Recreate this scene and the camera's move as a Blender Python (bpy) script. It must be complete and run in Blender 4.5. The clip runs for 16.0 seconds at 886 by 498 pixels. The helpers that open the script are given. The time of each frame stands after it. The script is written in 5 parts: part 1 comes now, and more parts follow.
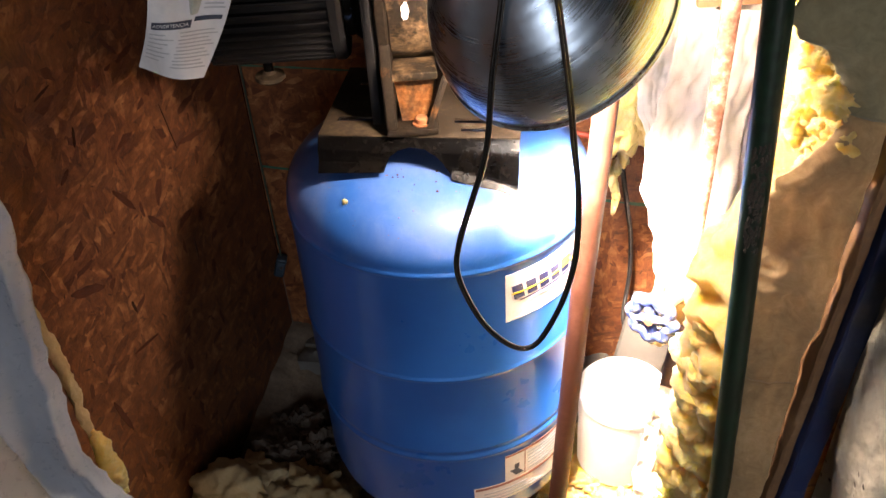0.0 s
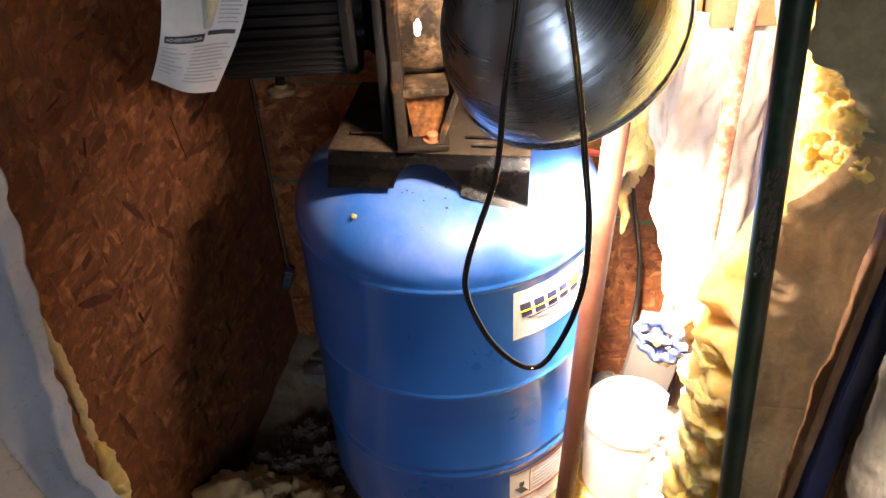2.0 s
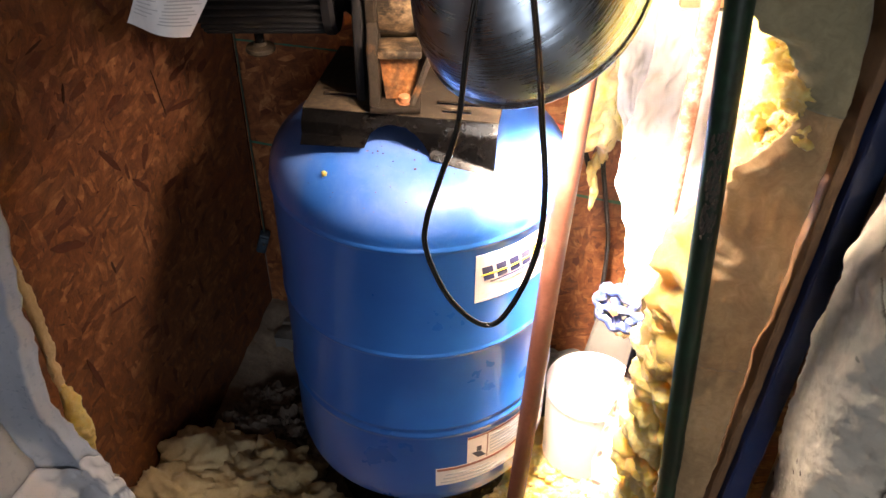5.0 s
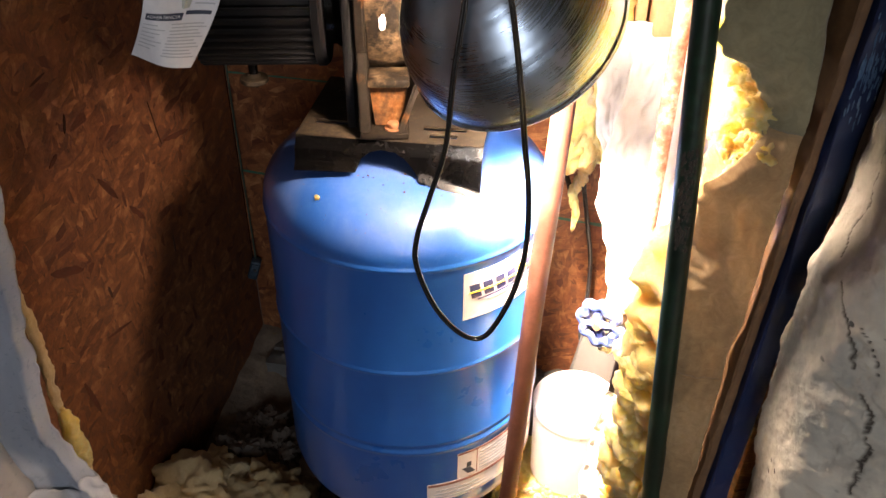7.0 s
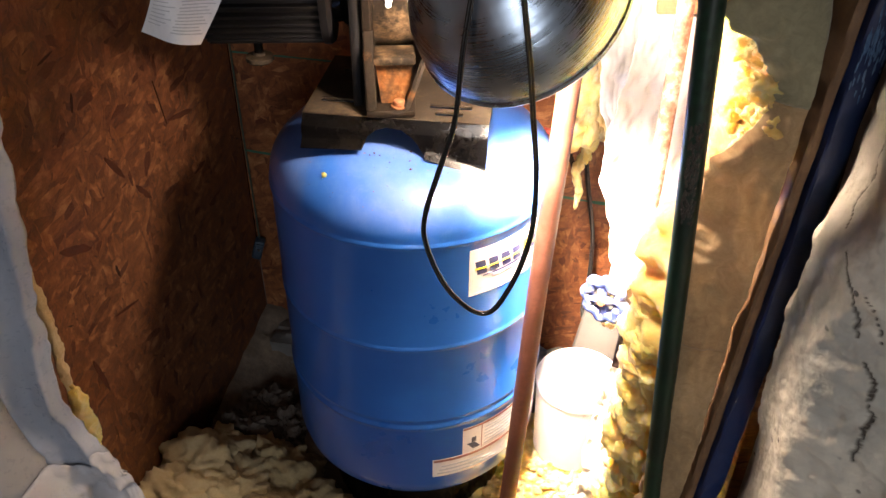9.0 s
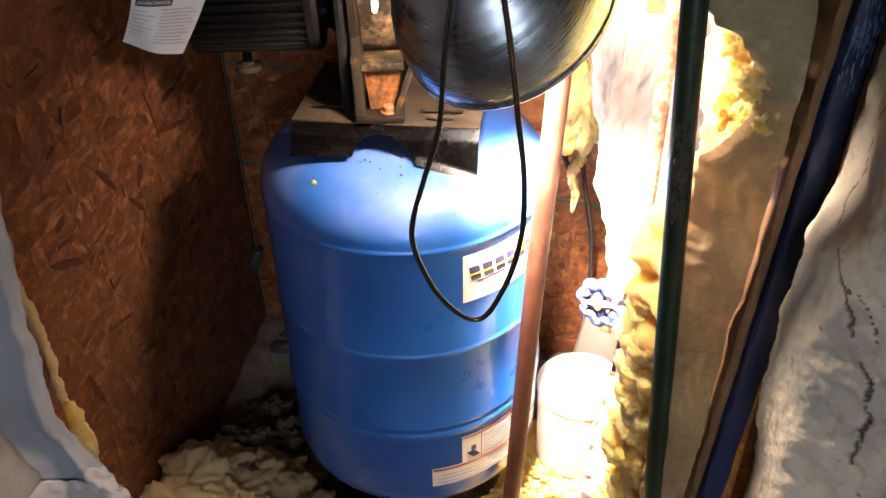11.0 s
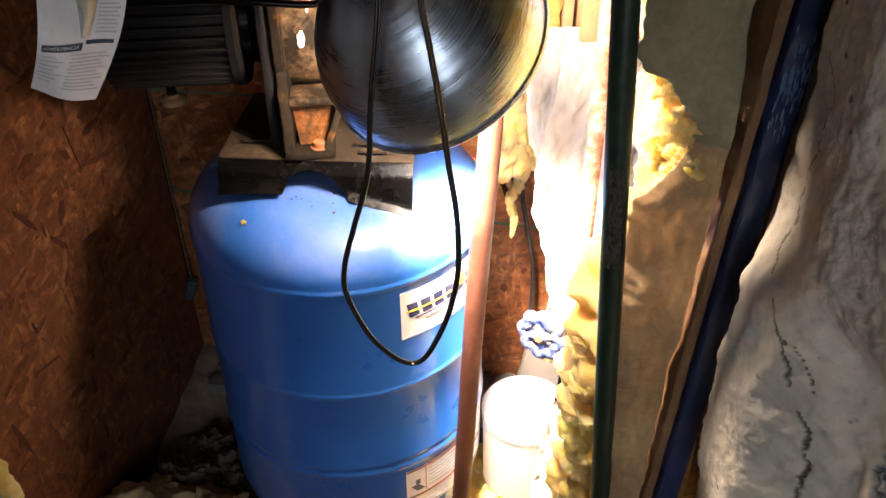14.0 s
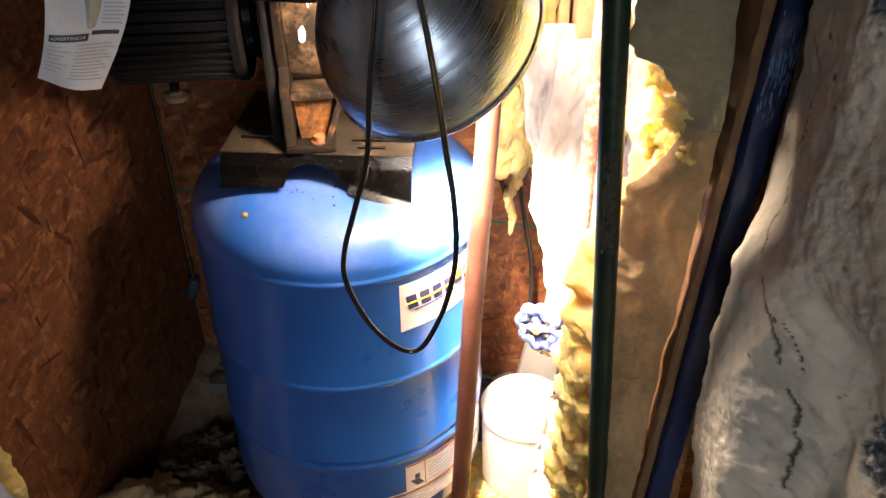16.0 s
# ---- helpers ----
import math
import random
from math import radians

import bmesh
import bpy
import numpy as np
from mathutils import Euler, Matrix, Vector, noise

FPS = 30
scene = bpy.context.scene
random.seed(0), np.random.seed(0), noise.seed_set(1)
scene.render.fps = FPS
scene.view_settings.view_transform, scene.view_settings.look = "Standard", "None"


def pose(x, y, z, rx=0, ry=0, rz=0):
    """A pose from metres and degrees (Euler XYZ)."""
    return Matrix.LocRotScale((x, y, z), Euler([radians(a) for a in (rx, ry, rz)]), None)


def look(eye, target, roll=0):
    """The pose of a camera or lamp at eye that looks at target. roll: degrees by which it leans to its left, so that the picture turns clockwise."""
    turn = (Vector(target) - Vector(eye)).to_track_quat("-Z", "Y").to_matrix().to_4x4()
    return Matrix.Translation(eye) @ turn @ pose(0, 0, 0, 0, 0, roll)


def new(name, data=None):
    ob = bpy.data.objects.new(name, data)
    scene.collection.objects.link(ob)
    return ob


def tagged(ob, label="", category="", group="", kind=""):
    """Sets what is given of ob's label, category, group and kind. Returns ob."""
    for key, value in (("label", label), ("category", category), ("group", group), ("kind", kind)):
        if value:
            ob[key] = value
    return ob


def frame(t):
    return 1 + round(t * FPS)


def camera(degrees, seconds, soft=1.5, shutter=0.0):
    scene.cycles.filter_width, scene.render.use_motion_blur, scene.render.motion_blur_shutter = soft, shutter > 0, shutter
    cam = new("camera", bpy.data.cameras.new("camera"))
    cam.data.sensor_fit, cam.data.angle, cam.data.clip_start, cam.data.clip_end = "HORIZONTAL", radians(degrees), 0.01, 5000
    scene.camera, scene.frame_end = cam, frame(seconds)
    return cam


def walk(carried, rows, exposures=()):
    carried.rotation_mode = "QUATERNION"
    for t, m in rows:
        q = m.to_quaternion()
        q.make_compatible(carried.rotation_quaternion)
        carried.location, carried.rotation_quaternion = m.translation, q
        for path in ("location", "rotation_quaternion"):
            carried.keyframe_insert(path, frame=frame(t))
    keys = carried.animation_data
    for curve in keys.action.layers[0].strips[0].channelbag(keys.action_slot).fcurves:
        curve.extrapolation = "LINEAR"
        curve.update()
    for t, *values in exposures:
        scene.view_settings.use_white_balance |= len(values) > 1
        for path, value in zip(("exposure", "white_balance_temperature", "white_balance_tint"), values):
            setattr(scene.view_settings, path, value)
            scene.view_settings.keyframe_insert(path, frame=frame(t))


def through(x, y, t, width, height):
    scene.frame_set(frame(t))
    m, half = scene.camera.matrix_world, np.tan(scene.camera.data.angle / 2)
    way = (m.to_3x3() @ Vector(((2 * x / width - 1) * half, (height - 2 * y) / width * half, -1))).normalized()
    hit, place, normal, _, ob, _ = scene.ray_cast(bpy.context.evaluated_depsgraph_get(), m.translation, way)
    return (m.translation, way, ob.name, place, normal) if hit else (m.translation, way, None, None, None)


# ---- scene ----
cam = camera(54.99, 16.0, shutter=0.35)
ROWS = [
    (0, -0.0061, -0.9751, 1.2348, 52.24, 2.95, -2.63),
    (0.5, -0.0098, -0.9813, 1.2422, 53.06, 2.68, -2.41),
    (1, -0.0119, -0.9860, 1.2475, 53.13, 2.61, -2.64),
    (1.5, -0.0109, -0.9681, 1.2390, 53.41, 2.41, -2.23),
    (2, -0.0078, -0.9695, 1.2369, 53.12, 2.44, -1.67),
    (2.5, -0.0030, -0.9659, 1.2222, 52.70, 2.55, -1.12),
    (3, 0.0157, -0.9629, 1.2232, 52.41, 3.44, -1.31),
    (3.5, 0.0616, -0.9604, 1.2287, 52.13, 1.27, 7.58),
    (4, 0.0240, -0.9687, 1.2118, 51.93, 0.27, 3.20),
    (6.5, 0.0156, -1.0614, 1.2432, 54.38, -0.34, -1.75),
    (7, 0.0130, -1.0574, 1.2360, 54.72, -0.27, -1.88),
    (7.5, 0.0130, -1.0590, 1.2326, 54.66, -0.13, -1.39),
    (8, 0.0133, -1.0637, 1.2259, 54.97, 0.05, -2.01),
    (8.5, 0.0083, -1.0695, 1.2188, 53.91, -0.27, -2.02),
    (9, 0.0000, -1.0712, 1.2350, 53.63, -0.25, -2.19),
    (11.5, 0.0249, -1.0547, 1.2245, 54.20, 1.19, -2.30),
    (12, 0.0086, -1.0421, 1.2304, 54.07, -0.13, -1.53),
    (12.5, 0.0089, -1.0329, 1.2267, 54.22, -0.04, -2.23),
    (13, 0.0201, -1.0202, 1.2303, 54.05, 0.64, -2.46),
    (13.5, 0.0348, -1.0148, 1.2416, 53.77, -0.04, -5.15),
    (14, 0.0406, -1.0161, 1.2481, 54.07, 0.29, -6.07),
    (14.5, 0.0403, -1.0254, 1.2516, 54.77, 0.68, -6.86),
    (15, 0.0472, -1.0337, 1.2518, 55.79, 1.10, -6.63),
    (15.5, 0.0434, -1.0480, 1.2421, 55.64, 0.62, -6.28),
    (16, 0.0414, -1.0441, 1.2357, 54.96, 0.36, -5.99),
]
walk(cam, [(t, pose(x, y, z, rx, ry, rz)) for t, x, y, z, rx, ry, rz in ROWS],
     [(0.0, -0.15, 7050, 18), (3.0, -0.15, 7050, 18), (3.6, -0.04, 7050, 18), (7.0, -0.11, 7050, 18), (9.0, -0.05, 7050, 18), (12.0, -0.10, 7050, 18), (14.0, -0.28, 7050, 18), (16.0, -0.28, 7050, 18)])

# ---- world, daylight through the rear doorway, exposure ----
world = bpy.data.worlds.new("world")
scene.world = world
world.use_nodes = True
sky = world.node_tree.nodes.new("ShaderNodeTexSky")
sky.sky_type, sky.sun_disc = "NISHITA", False
sky.sun_elevation, sky.sun_rotation = radians(35), radians(200)
world.node_tree.links.new(sky.outputs[0], world.node_tree.nodes["Background"].inputs[0])
world.node_tree.nodes["Background"].inputs[1].default_value = 0.08

BULB = 480.0
BEAM = 1150.0
DAY = 17.0
day = bpy.data.lights.new("doorway_daylight", "AREA")
day.shape, day.size, day.size_y, day.energy, day.color = "RECTANGLE", 0.8, 1.1, DAY, (0.82, 0.91, 1.0)
new("doorway_daylight", day).matrix_world = look((0.05, -2.66, 1.05), (-0.2, 0.0, 0.8))

LAMP = Vector((0.112, -0.225, 0.925))
AIM = Vector((math.cos(radians(-48.2)) * math.cos(radians(45.7)), math.cos(radians(-48.2)) * math.sin(radians(45.7)), math.sin(radians(-48.2))))
beam = bpy.data.lights.new("clamp_lamp_beam", "SPOT")
beam.energy, beam.color, beam.spot_size, beam.spot_blend, beam.shadow_soft_size = BEAM, (1.0, 0.82, 0.66), radians(46), 1.0, 0.05
new("clamp_lamp_beam", beam).matrix_world = look(LAMP + AIM * 0.028, (0.330, -0.05, 0.20))


# ---- materials ----
class Nodes:
    """A small hand for node trees."""

    def __init__(self, name):
        self.mat = bpy.data.materials.new(name)
        self.mat.use_nodes = True
        self.tree = self.mat.node_tree
        self.bsdf = self.tree.nodes["Principled BSDF"]
        self.out = self.tree.nodes["Material Output"]
        self.coord = self.tree.nodes.new("ShaderNodeTexCoord").outputs["Object"]

    def node(self, kind, **inputs):
        n = self.tree.nodes.new("ShaderNode" + kind)
        for key, value in inputs.items():
            self.put(n, key.replace("_", " "), value)
        return n

    def put(self, n, key, value):
        socket = n.inputs[int(key)] if key.isdigit() else n.inputs[key]
        if isinstance(value, bpy.types.NodeSocket):
            self.tree.links.new(value, socket)
        else:
            socket.default_value = value

    def set(self, key, value):
        self.put(self.bsdf, key, value)

    def mapped(self, scale=(1, 1, 1), turn=(0, 0, 0), vector=None):
        n = self.node("Mapping", Vector=vector or self.coord, Scale=scale)
        n.inputs["Rotation"].default_value = [radians(a) for a in turn]
        return n.outputs[0]

    def noise(self, scale, detail=4.0, rough=0.55, vector=None, warp=0.0):
        n = self.node("TexNoise", Vector=vector or self.coord, Scale=scale, Detail=detail, Roughness=rough, Distortion=warp)
        return n.outputs[0]

    def ramp(self, fac, *stops):
        n = self.node("ValToRGB", Fac=fac)
        els = n.color_ramp.elements
        while len(els) < len(stops):
            els.new(0.5)
        for el, (p, c) in zip(els, stops):
            el.position, el.color = p, (*c, 1) if len(c) == 3 else c
        return n.outputs[0]

    def grey(self, fac, lo, hi, a=0.0, b=1.0):
        n = self.node("MapRange", Value=fac)
        for i, v in enumerate((lo, hi, a, b)):
            n.inputs[i + 1].default_value = v
        return n.outputs[0]

    def mix(self, fac, a, b, blend="MIX"):
        n = self.tree.nodes.new("ShaderNodeMix")
        n.data_type, n.blend_type = "RGBA", blend
        for i, v in ((0, fac), (6, a), (7, b)):
            if isinstance(v, bpy.types.NodeSocket):
                self.tree.links.new(v, n.inputs[i])
            else:
                n.inputs[i].default_value = (*v, 1) if isinstance(v, tuple) and len(v) == 3 else v
        return n.outputs[2]

    def maths(self, op, a, b=0.0):
        n = self.tree.nodes.new("ShaderNodeMath")
        n.operation = op
        for i, v in enumerate((a, b)):
            if isinstance(v, bpy.types.NodeSocket):
                self.tree.links.new(v, n.inputs[i])
            else:
                n.inputs[i].default_value = v
        return n.outputs[0]

    def bump(self, height, strength=0.3, distance=0.002, normal=None):
        n = self.node("Bump", Height=height, Strength=strength, Distance=distance)
        if normal is not None:
            self.tree.links.new(normal, n.inputs["Normal"])
        self.tree.links.new(n.outputs[0], self.bsdf.inputs["Normal"])
        return n.outputs[0]


def surface(name, dark, mid, light, rough=0.6, metal=0.0, big=6.0, fine=60.0, bump=0.3, depth=0.002, spread=0.25, sheen=0.0):
    """Colour that varies at two scales, with bump and uneven gloss."""
    m = Nodes(name)
    a, b = m.noise(big, 5.0, 0.6), m.noise(fine, 6.0, 0.65)
    both = m.maths("ADD", m.maths("MULTIPLY", a, 0.6), m.maths("MULTIPLY", b, 0.4))
    m.set("Base Color", m.ramp(both, (0.5 - spread, dark), (0.5, mid), (0.5 + spread, light)))
    m.set("Roughness", m.grey(b, 0.3, 0.7, max(rough - 0.12, 0.03), min(rough + 0.12, 1)))
    m.set("Metallic", metal)
    if sheen:
        m.set("Sheen Weight", sheen)
    m.bump(both, bump, depth)
    return m.mat


def osb_material(name, gain=1.0):
    """Strand board: flakes of several directions lying over one another, each with its own tone and grain."""
    m = Nodes(name)
    warp = m.node("TexNoise", Vector=m.coord, Scale=38.0, Detail=3.0).outputs["Color"]
    swing = m.node("VectorMath", **{"0": warp, "1": (0.010, 0.010, 0.010)})
    swing.operation = "MULTIPLY"
    bent = m.node("VectorMath", **{"0": m.coord, "1": swing.outputs[0]})
    bent.operation = "ADD"
    bent = bent.outputs[0]
    tones, grains, odds = [], [], []
    for turn, sx, sz in ((84, 27, 82), (-66, 31, 100), (52, 25, 88), (-86, 36, 115), (15, 31, 98)):
        laid = m.mapped((1, 1, 1), (0, turn, 0), bent)
        v = m.node("TexVoronoi", Vector=m.mapped((sx, 1, sz), vector=laid), Scale=1.0)
        c = m.node("SeparateColor", Color=v.outputs["Color"])
        tones.append(c.outputs[0])
        odds.append(c.outputs[1])
        grains.append(m.noise(1.0, 4.0, 0.7, m.mapped((45, 1, 520), vector=laid)))
    over = [m.grey(m.node("SeparateColor", Color=m.node("TexVoronoi", Vector=m.mapped((22 + 4 * k, 1, 46 - 3 * k), vector=m.mapped((1, 1, 1), (0, 55 * k - 40, 0), bent)), Scale=1.0).outputs["Color"]).outputs[0], 0.52, 0.60) for k in range(4)]
    def choose(layers):
        got = layers[0]
        for k in range(4):
            got = m.mix(over[k], got, layers[k + 1])
        return got
    tone, odd, grain = choose(tones), choose(odds), choose(grains)
    mottle = m.noise(30.0, 6.0, 0.7)
    speckle = m.noise(95.0, 5.0, 0.7)
    tone = m.maths("ADD", m.maths("ADD", m.maths("MULTIPLY", tone, 0.38), m.grey(mottle, 0.3, 0.7, 0.0, 0.40)), m.grey(speckle, 0.3, 0.7, 0.0, 0.22))
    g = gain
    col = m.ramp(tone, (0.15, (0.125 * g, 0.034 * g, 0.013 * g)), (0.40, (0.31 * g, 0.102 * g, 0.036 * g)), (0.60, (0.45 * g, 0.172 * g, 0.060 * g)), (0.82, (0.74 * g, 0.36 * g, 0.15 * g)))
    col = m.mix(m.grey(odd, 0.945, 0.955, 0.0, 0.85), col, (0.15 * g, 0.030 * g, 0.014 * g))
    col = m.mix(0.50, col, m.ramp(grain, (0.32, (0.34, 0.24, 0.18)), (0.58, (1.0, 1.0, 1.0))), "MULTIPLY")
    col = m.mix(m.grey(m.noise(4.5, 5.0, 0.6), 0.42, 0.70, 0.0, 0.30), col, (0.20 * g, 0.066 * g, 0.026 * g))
    for turn, seat in ((-35, (0, 0, 0)), (62, (5, 0, 3)), (-80, (2, 0, 9))):
        laid = m.node("Mapping", Vector=m.mapped((34, 1, 210), vector=m.mapped((1, 1, 1), (0, turn, 0), bent)), Location=seat).outputs[0]
        slit = m.noise(1.0, 2.0, 0.5, laid)
        col = m.mix(m.grey(slit, 0.70, 0.74), col, (0.035, 0.014, 0.008))
    m.set("Base Color", col)
    m.set("Roughness", m.grey(tone, 0.0, 1.0, 0.5, 0.8))
    m.bump(m.maths("ADD", m.maths("MULTIPLY", tone, 0.8), m.maths("MULTIPLY", grain, 0.6)), 0.5, 0.0012)
    return m.mat


def fibre_material(name, dark, mid, light, through=0.35, relief=0.5, deep=0.0):
    m = Nodes(name)
    if deep:
        m.set("Subsurface Weight", 0.85)
        m.set("Subsurface Radius", (1.0, 0.75, 0.35))
        m.set("Subsurface Scale", deep)
    a, b = m.noise(9.0, 4.0, 0.6), m.noise(70.0, 8.0, 0.75, warp=1.5)
    both = m.maths("ADD", m.maths("MULTIPLY", a, 0.55), m.maths("MULTIPLY", b, 0.45))
    col = m.ramp(both, (0.3, dark), (0.5, mid), (0.7, light))
    strands = m.noise(1.0, 5.0, 0.7, m.mapped((90, 320, 60), (20, 30, 10)))
    height = m.maths("ADD", b, m.maths("MULTIPLY", strands, 0.6))
    m.set("Base Color", col)
    m.set("Roughness", 0.95)
    m.set("Specular IOR Level", 0.1)
    m.set("Sheen Weight", 0.25)
    normal = m.bump(height, relief, 0.004)
    glow = m.node("BsdfTranslucent", Color=col)
    m.tree.links.new(normal, glow.inputs["Normal"])
    blend = m.node("MixShader", Fac=through)
    m.tree.links.new(m.bsdf.outputs[0], blend.inputs[1])
    m.tree.links.new(glow.outputs[0], blend.inputs[2])
    m.tree.links.new(blend.outputs[0], m.out.inputs[0])
    return m.mat


def film_material(name, tint, through=0.35, rough=0.3):
    """White polythene sheet: glossy, lets some light through."""
    m = Nodes(name)
    a, b = m.noise(7.0, 5.0, 0.6), m.noise(120.0, 4.0, 0.6)
    col = m.ramp(a, (0.25, tuple(0.78 * c for c in tint)), (0.6, tint))
    col = m.mix(m.grey(m.noise(34.0, 6.0, 0.7), 0.64, 0.74, 0.0, 0.35), col, (0.32, 0.29, 0.24))
    m.set("Base Color", col)
    m.set("Roughness", m.grey(b, 0.3, 0.7, rough - 0.08, rough + 0.15))
    wrinkle = m.noise(26.0, 6.0, 0.6, m.mapped((1, 1, 0.35)), 1.2)
    normal = m.bump(wrinkle, 0.05, 0.002)
    glow = m.node("BsdfTranslucent", Color=col)
    m.tree.links.new(normal, glow.inputs["Normal"])
    blend = m.node("MixShader", Fac=through)
    m.tree.links.new(m.bsdf.outputs[0], blend.inputs[1])
    m.tree.links.new(glow.outputs[0], blend.inputs[2])
    m.tree.links.new(blend.outputs[0], m.out.inputs[0])
    return m.mat


def tank_paint():
    m = Nodes("blue_enamel")
    z = m.node("SeparateXYZ", Vector=m.coord).outputs[2]
    a, b = m.noise(5.0, 5.0, 0.6), m.noise(46.0, 6.0, 0.7, warp=0.8)
    col = m.ramp(a, (0.3, (0.010, 0.088, 0.37)), (0.7, (0.014, 0.118, 0.45)))
    wipe = m.noise(1.0, 5.0, 0.6, m.mapped((13, 5, 5), (0, 0, 35)))
    lie = m.maths("ADD", m.maths("MULTIPLY", wipe, 0.6), m.maths("MULTIPLY", a, 0.4))
    dust = m.maths("MULTIPLY", m.grey(z, 0.612, 0.64), m.grey(lie, 0.42, 0.58, 0.02, 0.17))
    dust = m.maths("ADD", dust, m.maths("MULTIPLY", m.grey(z, 0.600, 0.606), m.grey(b, 0.5, 0.7, 0.0, 0.06)))
    col = m.mix(dust, col, (0.40, 0.40, 0.43))
    rust = m.grey(m.noise(150.0, 3.0, 0.5), 0.70, 0.76)
    col = m.mix(m.maths("MULTIPLY", rust, m.grey(z, 0.61, 0.65, 0.0, 0.7)), col, (0.26, 0.09, 0.04))
    m.set("Base Color", col)
    m.set("Roughness", m.maths("ADD", m.maths("MULTIPLY", dust, 0.45), m.grey(a, 0.3, 0.7, 0.26, 0.32)))
    m.set("Specular IOR Level", 0.35)
    m.set("Coat Weight", 0.35)
    m.set("Coat Roughness", 0.10)
    ripple = m.noise(1.0, 2.0, 0.5, m.mapped((9, 9, 3.0)))
    m.bump(ripple, 0.10, 0.010)
    return m.mat


def cast_iron(name, rust_from, rust_to, deep=(0.075, 0.026, 0.008), mid=(0.17, 0.075, 0.024), pale=(0.27, 0.165, 0.08)):
    m = Nodes(name)
    a, b, c = m.noise(17.0, 7.0, 0.7), m.noise(140.0, 6.0, 0.7), m.noise(50.0, 5.0, 0.65)
    both = m.maths("ADD", m.maths("MULTIPLY", a, 0.65), m.maths("MULTIPLY", c, 0.35))
    black = m.ramp(b, (0.3, (0.005, 0.004, 0.003)), (0.7, (0.020, 0.014, 0.009)))
    rust = m.ramp(b, (0.3, deep), (0.55, mid), (0.75, pale))
    m.set("Base Color", m.mix(m.grey(both, rust_from, rust_to), black, rust))
    m.set("Roughness", m.grey(both, 0.35, 0.65, 0.55, 0.9))
    m.set("Metallic", 0.1)
    m.bump(m.maths("ADD", b, c), 0.6, 0.0015)
    return m.mat


def spun_aluminium():
    m = Nodes("spun_aluminium")
    z = m.node("SeparateXYZ", Vector=m.coord).outputs[2]
    ring = m.node("CombineXYZ", Z=z).outputs[0]
    lines = m.noise(520.0, 4.0, 0.7, ring)
    broad = m.noise(70.0, 3.0, 0.6, ring)
    stain = m.noise(15.0, 5.0, 0.6)
    # Blue tint stands in for daylight mirrored in the bare metal.
    m.set("Base Color", m.ramp(stain, (0.3, (0.33, 0.42, 0.53)), (0.7, (0.48, 0.59, 0.72))))
    m.set("Metallic", 1.0)
    m.set("Roughness", m.maths("ADD", m.grey(lines, 0.3, 0.7, 0.20, 0.34), m.grey(stain, 0.45, 0.75, 0.0, 0.14)))
    m.bump(m.maths("ADD", m.maths("MULTIPLY", lines, 0.5), m.maths("MULTIPLY", broad, 0.8)), 0.24, 0.0018)
    return m.mat


def parge_material():
    m = Nodes("parged_stone")
    a, b, c = m.noise(4.0, 6.0, 0.6), m.noise(38.0, 8.0, 0.7), m.noise(210.0, 4.0, 0.6)
    both = m.maths("ADD", m.maths("MULTIPLY", a, 0.6), m.maths("MULTIPLY", b, 0.4))
    col = m.ramp(both, (0.3, (0.42, 0.43, 0.385)), (0.5, (0.59, 0.58, 0.505)), (0.68, (0.72, 0.70, 0.585)))
    pits = m.node("TexVoronoi", Vector=m.coord, Scale=48.0).outputs["Distance"]
    col = m.mix(m.maths("MULTIPLY", m.grey(pits, 0.10, 0.16, 1.0, 0.0), m.grey(m.noise(8.0, 3.0), 0.52, 0.62)), col, (0.07, 0.065, 0.055))
    col = m.mix(m.grey(m.noise(6.0, 5.0, 0.6, m.mapped((1, 1.3, 0.8))), 0.53, 0.66, 0.0, 0.6), col, (0.24, 0.29, 0.29))
    # Crack lines darkened in the colour: the shade inside them along with dirt.
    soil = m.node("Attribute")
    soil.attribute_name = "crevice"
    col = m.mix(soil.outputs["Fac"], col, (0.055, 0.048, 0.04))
    bare = m.node("Attribute")
    bare.attribute_name = "spall"
    rock = m.ramp(m.noise(75.0, 6.0, 0.7, warp=1.0), (0.36, (0.025, 0.04, 0.055)), (0.52, (0.10, 0.14, 0.17)), (0.64, (0.45, 0.50, 0.54)))
    col = m.mix(bare.outputs["Fac"], col, rock)
    m.set("Base Color", col)
    m.set("Roughness", m.grey(b, 0.3, 0.7, 0.7, 0.95))
    m.bump(m.maths("ADD", m.maths("ADD", b, m.maths("MULTIPLY", c, 0.25)), m.maths("MULTIPLY", pits, 0.5)), 0.75, 0.004)
    return m.mat


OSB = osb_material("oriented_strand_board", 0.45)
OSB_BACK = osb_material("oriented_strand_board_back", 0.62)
DARK_STRAND = surface("dark_red_strand", (0.035, 0.010, 0.005), (0.075, 0.020, 0.009), (0.12, 0.038, 0.016), 0.7, 0.0, 40.0, 260.0, 0.4, 0.0006)
SPLIT = surface("black_split", (0.026, 0.011, 0.006), (0.045, 0.018, 0.009), (0.075, 0.028, 0.013), 0.9)
TANK = tank_paint()
FIBRE = fibre_material("yellow_fibreglass", (0.86, 0.60, 0.19), (0.92, 0.70, 0.27), (0.96, 0.83, 0.48), 0.42, 0.4, 0.024)
FIBRE_OLD = fibre_material("dusty_fibreglass", (0.20, 0.15, 0.09), (0.42, 0.33, 0.18), (0.60, 0.49, 0.26), 0.2)
FIBRE_PALE = fibre_material("pale_fibreglass", (0.50, 0.38, 0.20), (0.64, 0.52, 0.30), (0.74, 0.64, 0.42), 0.3)
